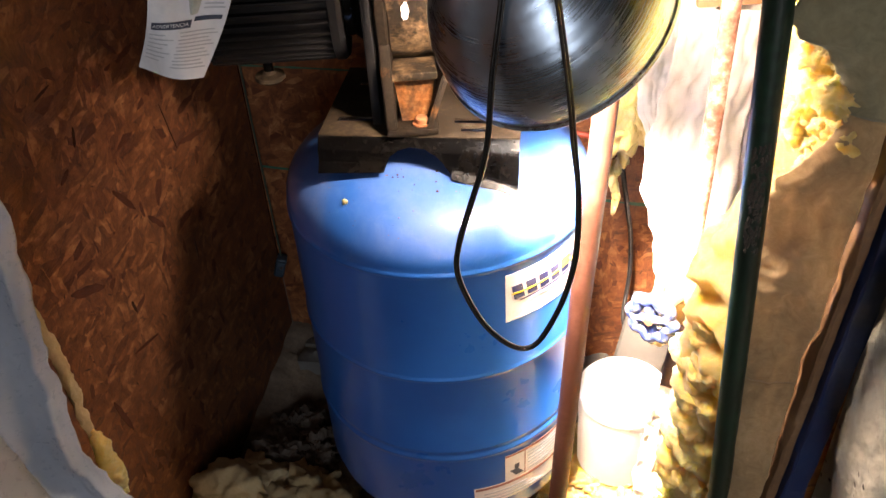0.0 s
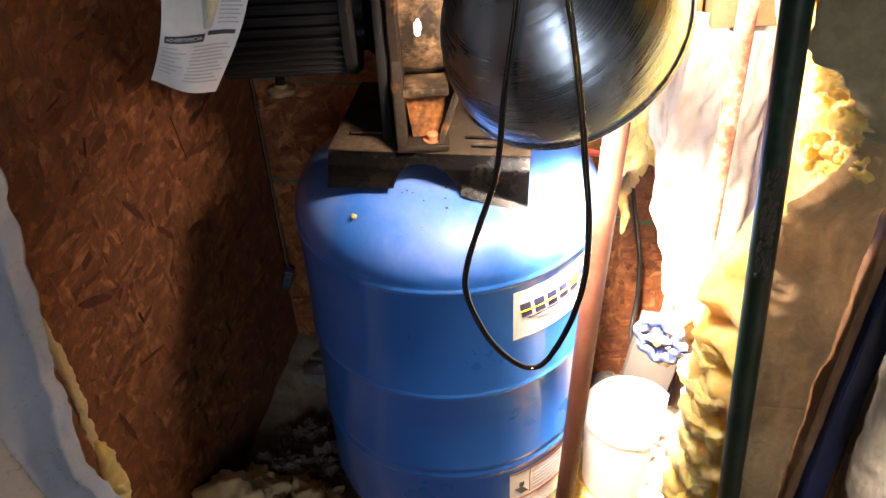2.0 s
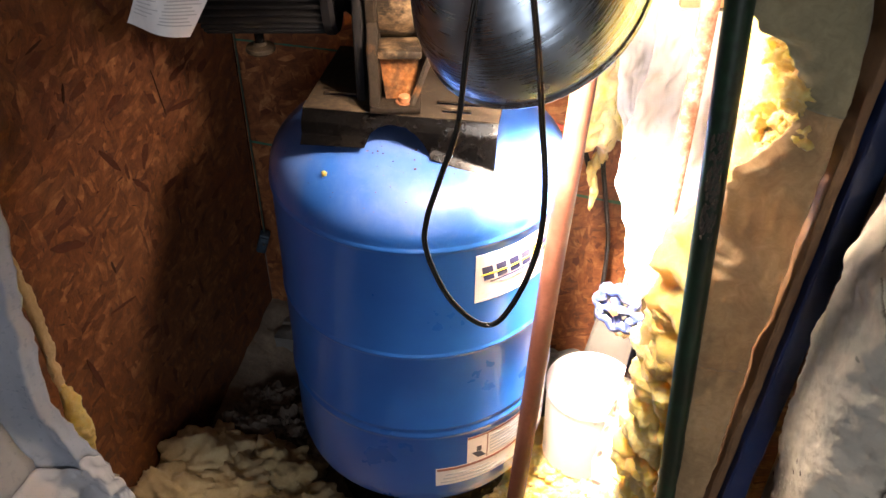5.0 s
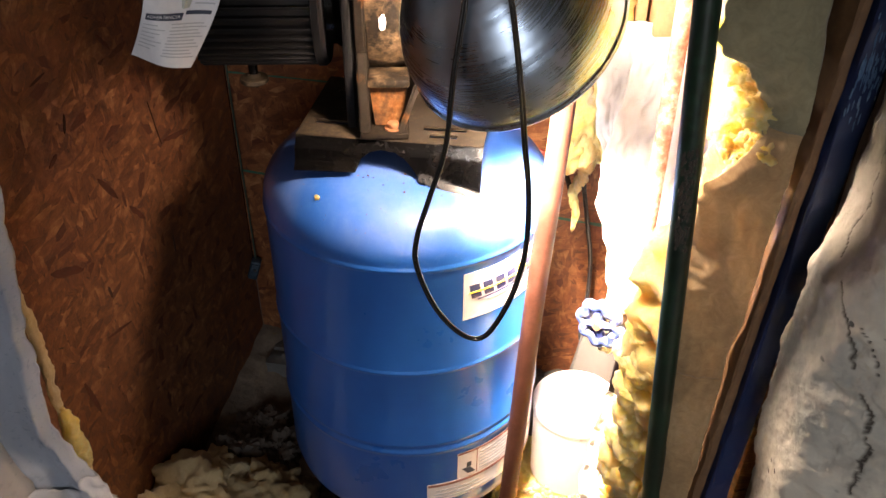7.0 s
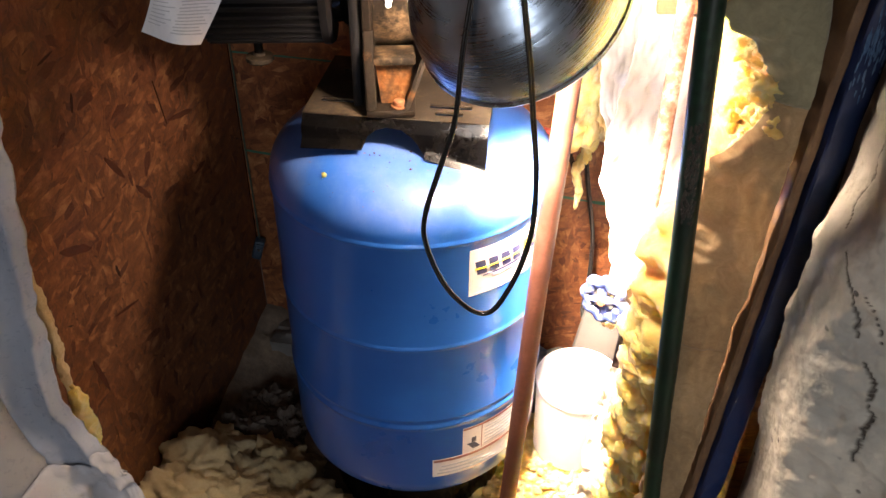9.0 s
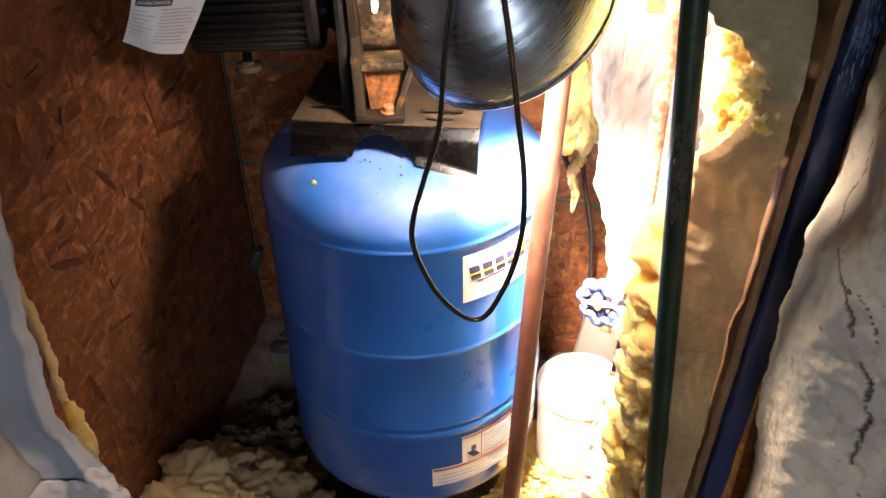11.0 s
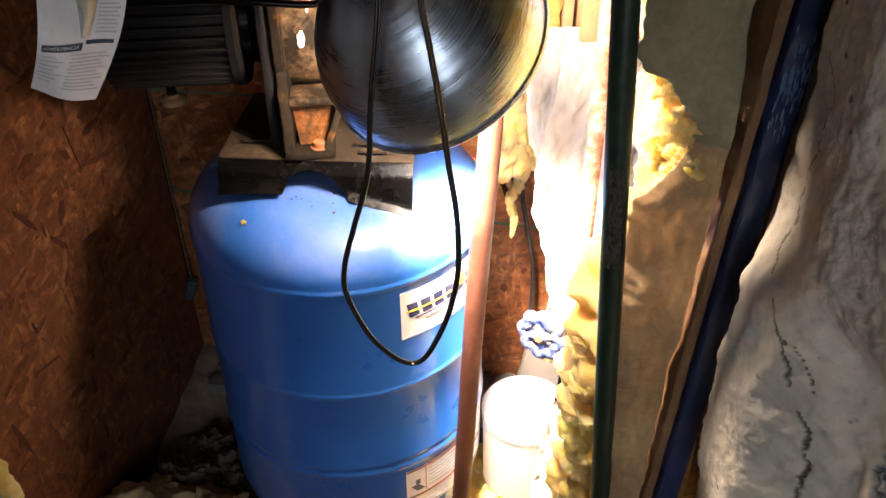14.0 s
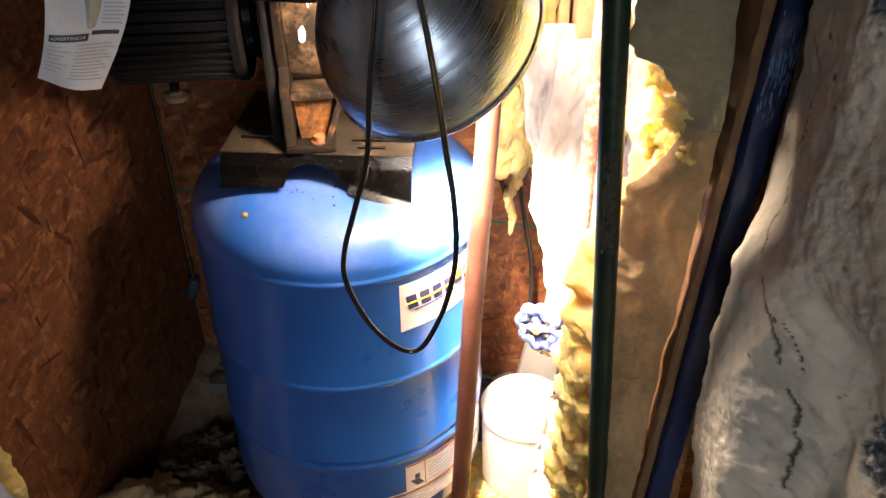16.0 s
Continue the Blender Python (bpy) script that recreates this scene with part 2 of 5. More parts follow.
# Both facings are fibre dulled for dust and the dim light on this side.
FACING = fibre_material("buff_fibreglass_face", (0.34, 0.23, 0.12), (0.52, 0.38, 0.21), (0.70, 0.54, 0.32), 0.36, 0.3)
FACING_GREY = fibre_material("grey_green_fibreglass_face", (0.20, 0.19, 0.12), (0.32, 0.30, 0.19), (0.46, 0.42, 0.27), 0.3, 0.25)
FILM = film_material("white_polythene", (0.90, 0.89, 0.87), 0.4)
# One curtain in three tints: differences of light on it are in the colours.
FILM_DAYTINT = film_material("day_tinted_polythene", (0.38, 0.43, 0.51), 0.2)
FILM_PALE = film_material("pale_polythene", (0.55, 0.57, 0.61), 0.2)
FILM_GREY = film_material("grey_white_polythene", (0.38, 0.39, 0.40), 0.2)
COPPER = surface("tarnished_copper", (0.018, 0.006, 0.004), (0.038, 0.014, 0.009), (0.078, 0.033, 0.023), 0.5, 0.1, 9.0, 90.0, 0.2, 0.0006)
GREEN = surface("green_painted_pipe", (0.003, 0.007, 0.005), (0.005, 0.020, 0.012), (0.010, 0.060, 0.030), 0.4, 0.0, 7.0, 120.0, 0.35, 0.0008)
RUST = surface("rusty_steel", (0.26, 0.10, 0.06), (0.52, 0.26, 0.17), (0.85, 0.74, 0.62), 0.8, 0.0, 22.0, 90.0, 0.5, 0.001, 0.10)
BLACK = surface("black_enamel", (0.0015, 0.0014, 0.0013), (0.0025, 0.0023, 0.002), (0.007, 0.006, 0.005), 0.24, 0.0, 9.0, 90.0, 0.12, 0.0005)
DUSTY = surface("dusty_black_steel", (0.008, 0.0065, 0.005), (0.028, 0.021, 0.0145), (0.10, 0.074, 0.048), 0.6, 0.0, 11.0, 130.0, 0.3, 0.0006, 0.18)
SKIRT = surface("scuffed_black_enamel", (0.0010, 0.0011, 0.0014), (0.0018, 0.0018, 0.0020), (0.0060, 0.0050, 0.0040), 0.20, 0.0, 14.0, 150.0, 0.06, 0.0004, 0.25)
MOTOR = surface("dark_motor_paint", (0.0035, 0.0035, 0.004), (0.007, 0.007, 0.0075), (0.019, 0.016, 0.013), 0.55, 0.0, 12.0, 140.0, 0.3, 0.0008)
IRON = cast_iron("rusty_cast_iron", 0.56, 0.70)
IRON_RUST = cast_iron("rust_stained_iron", 0.34, 0.52, (0.05, 0.015, 0.004), (0.12, 0.045, 0.012), (0.20, 0.10, 0.04))
IRON_TAN = cast_iron("dusty_tan_iron", 0.45, 0.60, (0.055, 0.034, 0.018), (0.13, 0.083, 0.044), (0.22, 0.155, 0.09))
RUST_BOLT = surface("rusted_bolt", (0.09, 0.028, 0.008), (0.20, 0.075, 0.028), (0.32, 0.16, 0.08), 0.75, 0.2, 60.0, 300.0, 0.5, 0.0006)
ALU = spun_aluminium()
RUBBER = surface("black_rubber", (0.006, 0.006, 0.006), (0.012, 0.012, 0.012), (0.024, 0.024, 0.024), 0.35, 0.0, 30.0, 300.0, 0.1, 0.0003)
PAPER = surface("tag_paper", (0.60, 0.63, 0.68), (0.74, 0.76, 0.80), (0.82, 0.83, 0.86), 0.6, 0.0, 14.0, 160.0, 0.15, 0.0005)
PRINT = surface("grey_print", (0.36, 0.39, 0.44), (0.45, 0.48, 0.53), (0.54, 0.57, 0.61), 0.6)
INK = surface("dark_print", (0.02, 0.025, 0.05), (0.03, 0.04, 0.07), (0.05, 0.06, 0.1), 0.5)
NAVY = surface("navy_print", (0.012, 0.018, 0.07), (0.018, 0.025, 0.10), (0.03, 0.04, 0.14), 0.4)
YELLOW = surface("yellow_print", (0.70, 0.48, 0.03), (0.80, 0.58, 0.05), (0.86, 0.66, 0.1), 0.4)
VIOLET = surface("violet_print", (0.28, 0.28, 0.48), (0.40, 0.40, 0.58), (0.52, 0.52, 0.66), 0.4)
LABEL = surface("label_white", (0.68, 0.66, 0.66), (0.78, 0.76, 0.75), (0.84, 0.82, 0.80), 0.35, 0.0, 9.0, 80.0, 0.05, 0.0004)
MAROON = surface("maroon_print", (0.20, 0.07, 0.06), (0.28, 0.11, 0.09), (0.36, 0.16, 0.13), 0.4)
WOOD = surface("raw_sawn_wood", (0.20, 0.11, 0.05), (0.36, 0.21, 0.10), (0.50, 0.33, 0.17), 0.75, 0.0, 14.0, 150.0, 0.5, 0.0015)
STUD_WOOD = surface("weathered_sawn_wood", (0.07, 0.036, 0.018), (0.17, 0.095, 0.045), (0.30, 0.185, 0.095), 0.75, 0.0, 16.0, 140.0, 0.5, 0.0015)
BLUE = surface("blue_painted_wood", (0.002, 0.007, 0.032), (0.004, 0.018, 0.078), (0.012, 0.040, 0.13), 0.5, 0.0, 9.0, 90.0, 0.4, 0.001, 0.3)
BLUE_WORN = surface("worn_light_blue_paint", (0.02, 0.07, 0.18), (0.07, 0.16, 0.30), (0.22, 0.33, 0.46), 0.6, 0.0, 40.0, 200.0, 0.3, 0.001)
PARGE = parge_material()
CONCRETE = surface("rough_concrete", (0.07, 0.07, 0.07), (0.13, 0.13, 0.125), (0.22, 0.215, 0.20), 0.9, 0.0, 10.0, 90.0, 0.7, 0.005)
DIRT = surface("dusty_soil", (0.06, 0.045, 0.035), (0.13, 0.10, 0.075), (0.24, 0.19, 0.135), 0.95, 0.0, 14.0, 110.0, 0.9, 0.008)
PLASTIC = film_material("milky_white_plastic", (0.96, 0.96, 0.95), 0.55, 0.4)
BRASS = surface("dull_brass", (0.22, 0.15, 0.07), (0.42, 0.30, 0.14), (0.58, 0.45, 0.25), 0.45, 0.7, 25.0, 140.0, 0.4, 0.0008)
WHEEL = surface("chipped_blue_wheel_paint", (0.006, 0.014, 0.08), (0.009, 0.024, 0.11), (0.12, 0.125, 0.13), 0.6, 0.0, 110.0, 260.0, 0.5, 0.0008, 0.09)
RED = surface("red_wire_jacket", (0.36, 0.05, 0.03), (0.50, 0.08, 0.05), (0.60, 0.14, 0.08), 0.45)
GREENLINE = surface("green_marking_ink", (0.015, 0.07, 0.045), (0.03, 0.11, 0.07), (0.05, 0.15, 0.09), 0.7)
BOARD = surface("bare_plaster_board", (0.035, 0.034, 0.031), (0.055, 0.053, 0.048), (0.080, 0.077, 0.070), 0.85)
STEELBLUE = surface("blue_steel_box", (0.015, 0.03, 0.05), (0.03, 0.055, 0.085), (0.08, 0.11, 0.14), 0.5, 0.3, 30.0, 150.0, 0.3, 0.0008)


def glow_material(name, colour, strength):
    m = Nodes(name)
    m.set("Base Color", (0.9, 0.9, 0.88, 1))
    m.set("Emission Color", (*colour, 1))
    m.set("Emission Strength", strength)
    return m.mat


for dull in (BLACK, SKIRT, MOTOR, DUSTY, IRON, IRON_TAN, IRON_RUST):
    dull.node_tree.nodes["Principled BSDF"].inputs["Specular IOR Level"].default_value = 0.1
COPPER.node_tree.nodes["Principled BSDF"].inputs["Specular IOR Level"].default_value = 0.15
BLACK.node_tree.links.remove(BLACK.node_tree.nodes["Principled BSDF"].inputs["Roughness"].links[0])
BLACK.node_tree.nodes["Principled BSDF"].inputs["Roughness"].default_value = 0.1
BULB_GLASS = glow_material("lit_bulb_glass", (1.0, 0.80, 0.62), BULB)


SOFT = (FIBRE, FIBRE_PALE, FACING_GREY, FIBRE_OLD, FACING, FILM, FILM_DAYTINT, FILM_GREY, FILM_PALE, PARGE, DIRT)


# ---- mesh helpers ----
def mesh_of(bm, name, material, smooth=True, sharp=38):
    me = bpy.data.meshes.new(name)
    bmesh.ops.recalc_face_normals(bm, faces=bm.faces)
    bm.to_mesh(me)
    bm.free()
    me.materials.append(material)
    if smooth:
        me.shade_smooth()
        if sharp and material not in SOFT:
            me.set_sharp_from_angle(angle=radians(sharp))
    return me


def part(name, bm, material, parent, label="", smooth=True):
    ob = new(name, mesh_of(bm, name, material, smooth))
    ob.parent = parent
    if label:
        tagged(ob, label)
    return ob


def thing(name, label, category, bm=None, material=None, group="", kind="", at=(0, 0, 0)):
    """A top-level thing: a mesh, or an Empty at its base."""
    ob = new(name, mesh_of(bm, name, material) if bm else None)
    if bm is None:
        ob.location = at
        ob.empty_display_size = 0.05
    return tagged(ob, label, category, group, kind)


def keep(ob, parent):
    """Parents ob, built in world metres, to an Empty that is not at the origin."""
    ob.parent = parent
    ob.matrix_parent_inverse = Matrix.Translation(-parent.location)
    return ob


def piece(name, bm, material, parent, label="", smooth=True):
    return keep(part(name, bm, material, None, label, smooth), parent)


def lathe(profile, steps=64, m=None, bm=None):
    bm = bm or bmesh.new()
    rings = []
    for r, z in profile:
        if r < 1e-6:
            rings.append([bm.verts.new((0, 0, z))])
        else:
            rings.append([bm.verts.new((r * math.cos(2 * math.pi * i / steps), r * math.sin(2 * math.pi * i / steps), z)) for i in range(steps)])
    for a, b in zip(rings, rings[1:]):
        for i in range(steps):
            j = (i + 1) % steps
            vs = [a[i % len(a)], a[j % len(a)], b[j % len(b)], b[i % len(b)]]
            vs = list(dict.fromkeys(vs))
            if len(vs) > 2:
                bm.faces.new(vs)
    if m is not None:
        bmesh.ops.transform(bm, matrix=m, verts=[v for ring in rings for v in ring])
    return bm


def smooth_path(points, n):
    """Catmull-Rom through the points."""
    p = [Vector(q) for q in points]
    p = [2 * p[0] - p[1], *p, 2 * p[-1] - p[-2]]
    out = []
    for i in range(1, len(p) - 2):
        for k in range(n):
            t = k / n
            a, b, c, d = p[i - 1], p[i], p[i + 1], p[i + 2]
            out.append(0.5 * (2 * b + (c - a) * t + (2 * a - 5 * b + 4 * c - d) * t * t + (3 * b - a - 3 * c + d) * t ** 3))
    return [*out, p[-2]]


def tube(points, radius, sides=12, bm=None, n=8, offset=None):
    """A round rod along a smooth path; radius may be a function of 0..1; offset shifts it sideways."""
    bm = bm or bmesh.new()
    path = smooth_path(points, n) if n > 1 else [Vector(q) for q in points]
    side = None
    rings = []
    for i, q in enumerate(path):
        way = (path[min(i + 1, len(path) - 1)] - path[max(i - 1, 0)]).normalized()
        if side is None:
            side = way.orthogonal().normalized()
        side = (side - way * side.dot(way)).normalized()
        up = way.cross(side)
        f = i / (len(path) - 1)
        r = radius(f) if callable(radius) else radius
        c = q + (offset(f, way) if offset else Vector())
        rings.append([bm.verts.new(c + r * (math.cos(2 * math.pi * k / sides) * side + math.sin(2 * math.pi * k / sides) * up)) for k in range(sides)])
    for a, b in zip(rings, rings[1:]):
        for k in range(sides):
            bm.faces.new((a[k], a[(k + 1) % sides], b[(k + 1) % sides], b[k]))
    bm.faces.new(rings[0])
    bm.faces.new(rings[-1])
    return bm


def box(lo, hi, bevel=0.0, m=None, bm=None, segments=2):
    bm = bm or bmesh.new()
    made = bmesh.ops.create_cube(bm, size=1.0)["verts"]
    lo, hi = Vector(lo), Vector(hi)
    for v in made:
        v.co = Vector([lo[i] + (v.co[i] + 0.5) * (hi[i] - lo[i]) for i in range(3)])
    if bevel:
        edges = list({e for v in made for e in v.link_edges})
        made = bmesh.ops.bevel(bm, geom=edges, offset=bevel, segments=segments, affect="EDGES", profile=0.5)["verts"]
        made = list({v for f in bm.faces for v in f.verts if f.is_valid}) if m is not None else made
    if m is not None:
        bmesh.ops.transform(bm, matrix=m, verts=made)
    return bm


def sheet(fn, nu, nv, thick=0.0, closed=False):
    """A grid fn(u, v) -> place for u, v in 0..1; a fn that gives None leaves a hole."""
    bm = bmesh.new()
    grid = [[fn(i / nu, j / nv) for j in range(nv + 1)] for i in range(nu + 1)]
    vs = [[bm.verts.new(q) if q is not None else None for q in row] for row in grid]
    for i in range(nu):
        for j in range(nv):
            quad = (vs[i][j], vs[i + 1][j], vs[i + 1][j + 1], vs[i][j + 1])
            if all(quad):
                bm.faces.new(quad)
    if thick:
        bmesh.ops.recalc_face_normals(bm, faces=bm.faces)
        bmesh.ops.solidify(bm, geom=bm.faces[:], thickness=thick)
    return bm


def fbm(p, scale, octaves=4):
    return noise.fractal(Vector(p) * scale, 0.6, 2.1, octaves)


def clump(bm, at, size, seed, detail=4, rough=0.35, scale=1.0):
    """A torn lump of fibre: an icosphere pulled about by noise at three scales."""
    made = bmesh.ops.create_icosphere(bm, subdivisions=detail, radius=1.0)["verts"]
    off = Vector((seed * 3.7, seed * 1.3, seed * 2.1))
    at, size = Vector(at), Vector(size)
    for v in made:
        d = v.co.normalized()
        k = 1 + rough * noise.noise(d * 1.6 * scale + off) + 0.6 * rough * noise.noise(d * 4.3 * scale + off) + 0.45 * rough * abs(noise.noise(d * 9.0 * scale - off)) + 0.25 * rough * noise.noise(d * 21.0 * scale + off)
        v.co = at + Vector((d.x * size.x, d.y * size.y, d.z * size.z)) * k
    return bm


# ---- structure ----
def turned_board(name, x0, y0, x1, y1, z0, z1, thick, material, label, category="wall"):
    """A board wall between two plan points, face on the line, thickness behind it."""
    run = Vector((x1 - x0, y1 - y0, 0))
    bm = box((0, 0, z0), (run.length, thick, z1), 0.002)
    ob = new(name, mesh_of(bm, name, material))
    ob.matrix_world = Matrix.Translation((x0, y0, 0)) @ Matrix.Rotation(math.atan2(run.y, run.x), 4, "Z")
    return tagged(ob, label, category, "", "structure")


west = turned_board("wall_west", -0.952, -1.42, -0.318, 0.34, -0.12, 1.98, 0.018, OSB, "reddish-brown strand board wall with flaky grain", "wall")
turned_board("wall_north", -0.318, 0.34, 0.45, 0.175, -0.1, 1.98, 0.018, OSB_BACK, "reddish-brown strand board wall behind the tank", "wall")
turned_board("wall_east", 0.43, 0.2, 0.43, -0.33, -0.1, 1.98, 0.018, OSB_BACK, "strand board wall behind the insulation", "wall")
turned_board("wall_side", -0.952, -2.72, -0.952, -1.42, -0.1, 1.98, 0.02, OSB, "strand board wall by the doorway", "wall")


def strands(wall):
    """Single dark strands and splits that stand out from the board: ends as (along, up), width, tone."""
    rows = ((1.670, 0.598, 1.736, 0.585, 0.0095, 0), (1.511, 0.617, 1.541, 0.567, 0.0090, 0), (1.561, 0.541, 1.588, 0.502, 0.0085, 0),
            (1.482, 0.732, 1.474, 0.707, 0.0040, 1), (1.645, 0.434, 1.643, 0.402, 0.0030, 1), (1.381, 0.540, 1.439, 0.509, 0.0120, 0),
            (1.475, 0.450, 1.478, 0.427, 0.0050, 1), (1.651, 0.674, 1.664, 0.595, 0.0020, 1), (1.451, 0.689, 1.432, 0.677, 0.0060, 0),
            (1.575, 0.807, 1.597, 0.777, 0.0060, 0), (1.378, 0.340, 1.392, 0.266, 0.0080, 0), (1.447, 0.372, 1.503, 0.361, 0.0050, 0), (1.439, 0.789, 1.469, 0.796, 0.0035, 1))
    for k, (x0, z0, x1, z1, wide, tone) in enumerate(rows):
        a, b = Vector((x0, 0, z0)), Vector((x1, 0, z1))
        way = (b - a).normalized()
        side = Vector((-way.z, 0, way.x))
        bm = bmesh.new()
        front, back = [], []
        n = 10
        for sign in (1, -1):
            for i in (range(n + 1) if sign > 0 else range(n, -1, -1)):
                f = i / n
                half = wide / 2 * min(1.0, 0.25 + 3.0 * min(f, 1 - f)) * (1 + 0.5 * noise.noise(Vector((f * 5, k * 3.1, sign))))
                q = a.lerp(b, f) + side * half * sign
                front.append(bm.verts.new((q.x, -0.0007, q.z)))
                back.append(bm.verts.new((q.x, 0.0005, q.z)))
        bm.faces.new(front)
        for i in range(len(front)):
            j = (i + 1) % len(front)
            bm.faces.new((front[i], front[j], back[j], back[i]))
        part("strand", bm, SPLIT if tone else DARK_STRAND, wall, smooth=False)


strands(west)


def rear_wall():
    bm = box((-1.14, -2.76, -0.1), (-0.35, -2.72, 1.98))
    box((0.45, -2.76, -0.1), (0.7, -2.72, 1.98), bm=bm)
    box((-0.35, -2.76, 1.62), (0.45, -2.72, 1.98), bm=bm)
    box((-0.35, -2.76, -0.1), (0.45, -2.72, 0.48), bm=bm)
    ob = new("wall_south", mesh_of(bm, "wall_south", CONCRETE))
    tagged(ob, "rough concrete wall with an open hatch", "wall", "", "structure")


rear_wall()
tagged(new("ceiling", mesh_of(box((-1.2, -2.8, 1.98), (0.8, 0.45, 2.02)), "ceiling", WOOD)), "dark bare wooden floor deck overhead", "ceiling", "", "structure")


def ground():
    def at(u, v):
        x, y = -1.3 + 2.2 * u, -2.85 + 3.35 * v
        z = -0.03 + 0.02 * fbm((x, y, 0), 7.0) + 0.012 * fbm((x, y, 3), 26.0)
        z -= 0.07 * max(0.0, min(1.0, (-0.22 - x) / 0.12))
        wall = -0.318 - 0.36 * (0.34 - y)
        if -0.2 < y < 0.5 and x < 0:
            z = max(z, 0.055 - 0.42 * (0.33 - y) - 0.45 * max(0.0, x - wall - 0.03) + 0.010 * fbm((x, y, 8), 30.0))
        r = math.hypot(x, y)
        if r < 0.26:
            z = min(z, -0.005)
        return (x, y, z)
    ob = new("floor", mesh_of(sheet(at, 200, 300), "floor", DIRT))
    tagged(ob, "dark dusty soil floor with debris", "floor", "", "structure")


ground()


def footing():
    def block(x0, y0, x1, y1, z0, z1, back):
        run = Vector((x1 - x0, y1 - y0, 0))
        way, out = run.normalized(), Vector((-run.y, run.x, 0)).normalized()
        def at(u, v):
            q = Vector((x0, y0, 0)) + run * u
            if v < 0.5:
                d, z = 0.0, z0 + (z1 - z0) * v * 2
            else:
                d, z = back * (v - 0.5) * 2, z1
            q = q + out * d
            k = 0.014 * fbm((q.x, q.y, z), 16.0) + 0.005 * fbm((q.x, q.y, z), 60.0)
            return (q.x - out.x * k, q.y - out.y * k, z + k)
        return sheet(at, 60, 20)
    ob = new("footing_north", mesh_of(block(-0.30, 0.25, 0.47, 0.085, -0.1, 0.03, 0.10), "footing_north", CONCRETE))
    tagged(ob, "rough dark concrete footing below the boards", "footing", "", "structure")


footing()

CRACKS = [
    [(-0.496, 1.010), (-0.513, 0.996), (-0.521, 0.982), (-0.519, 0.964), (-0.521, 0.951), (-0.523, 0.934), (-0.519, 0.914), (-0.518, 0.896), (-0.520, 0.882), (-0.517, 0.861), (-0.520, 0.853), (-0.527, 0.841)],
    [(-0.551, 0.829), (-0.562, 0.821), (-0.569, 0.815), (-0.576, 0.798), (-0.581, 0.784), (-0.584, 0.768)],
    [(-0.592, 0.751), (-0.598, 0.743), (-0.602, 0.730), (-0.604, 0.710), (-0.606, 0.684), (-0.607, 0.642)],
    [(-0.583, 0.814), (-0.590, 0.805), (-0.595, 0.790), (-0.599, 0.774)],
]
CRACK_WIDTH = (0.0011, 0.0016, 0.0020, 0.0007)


def ease(t):
    t = max(0.0, min(1.0, t))
    return t * t * (3 - 2 * t)


def near(line, y, z):
    best = 9.0
    for (a, b), (c, d) in zip(line, line[1:]):
        t = max(0.0, min(1.0, ((y - a) * (c - a) + (z - b) * (d - b)) / ((c - a) ** 2 + (d - b) ** 2)))
        best = min(best, math.hypot(y - a - t * (c - a), z - b - t * (d - b)))
    return best


def stone_wall():
    """The parged foundation: a bulging nose, a hollow beside the post, pits, cracks and spalled spots."""
    crack_dark, bare = [], []
    def at(u, v):
        y = -0.30 - 0.6225 * u if u < 0.8 else -0.798 - 1.94 * (u - 0.8) / 0.2
        z = -0.1 + 5.5 * v if v < 0.1 else 0.45 + 0.67 * (v - 0.1) / 0.8 if v < 0.9 else 1.12 + 8.6 * (v - 0.9)
        q = Vector((0.0, y, z))
        x = 0.385 + 0.25 * (max(y, -0.575) + 0.462)
        nose = ease((0.875 - z) / 0.07) * (0.35 + 0.65 * ease((z - 0.50) / 0.12))
        x -= nose * max(0.0, x - 0.350) * ease((-0.462 - y + 0.008 * fbm(q, 12.0)) / 0.04)
        x += (0.012 + 0.046 * nose) * ease((-0.555 - y + 0.010 * fbm(q, 9.0)) / 0.09)
        x = min(0.475, x + 0.085 * ease((y + 0.480) / 0.07))
        x += 0.004 * fbm(q, 4.0) + 0.0035 * fbm(q, 11.0) + 0.0018 * fbm(q, 30.0) + 0.0007 * fbm(q, 90.0, 3)
        spall = 0.0
        if u < 0.82 and z > 0.6:
            torn = 0.5 * fbm(q, 26.0) + 0.25 * fbm(q, 70.0)
            spall = max(1.0 - math.hypot((y + 0.612) / 0.040, (z - 1.085) / 0.045) + torn, 1.0 - math.hypot((y + 0.672) / 0.024, (z - 0.755) / 0.060) + torn)
            spall = ease(spall * 3.0)
        x += spall * (0.004 + 0.004 * fbm(q, 60.0))
        bare.append(spall)
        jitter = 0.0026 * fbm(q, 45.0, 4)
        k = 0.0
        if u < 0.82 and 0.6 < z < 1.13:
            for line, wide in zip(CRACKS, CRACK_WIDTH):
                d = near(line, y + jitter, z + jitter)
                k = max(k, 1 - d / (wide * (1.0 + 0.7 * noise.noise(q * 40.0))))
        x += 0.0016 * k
        crack_dark.append(min(1.0, k * 1.8))
        return (x, y, z)
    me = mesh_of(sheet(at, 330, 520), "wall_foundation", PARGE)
    me.attributes.new("crevice", "FLOAT", "POINT").data.foreach_set("value", crack_dark)
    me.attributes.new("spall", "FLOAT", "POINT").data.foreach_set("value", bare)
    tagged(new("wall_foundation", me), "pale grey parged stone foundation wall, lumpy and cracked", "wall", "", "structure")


stone_wall()


# ---- pressure tank ----
R = 0.205


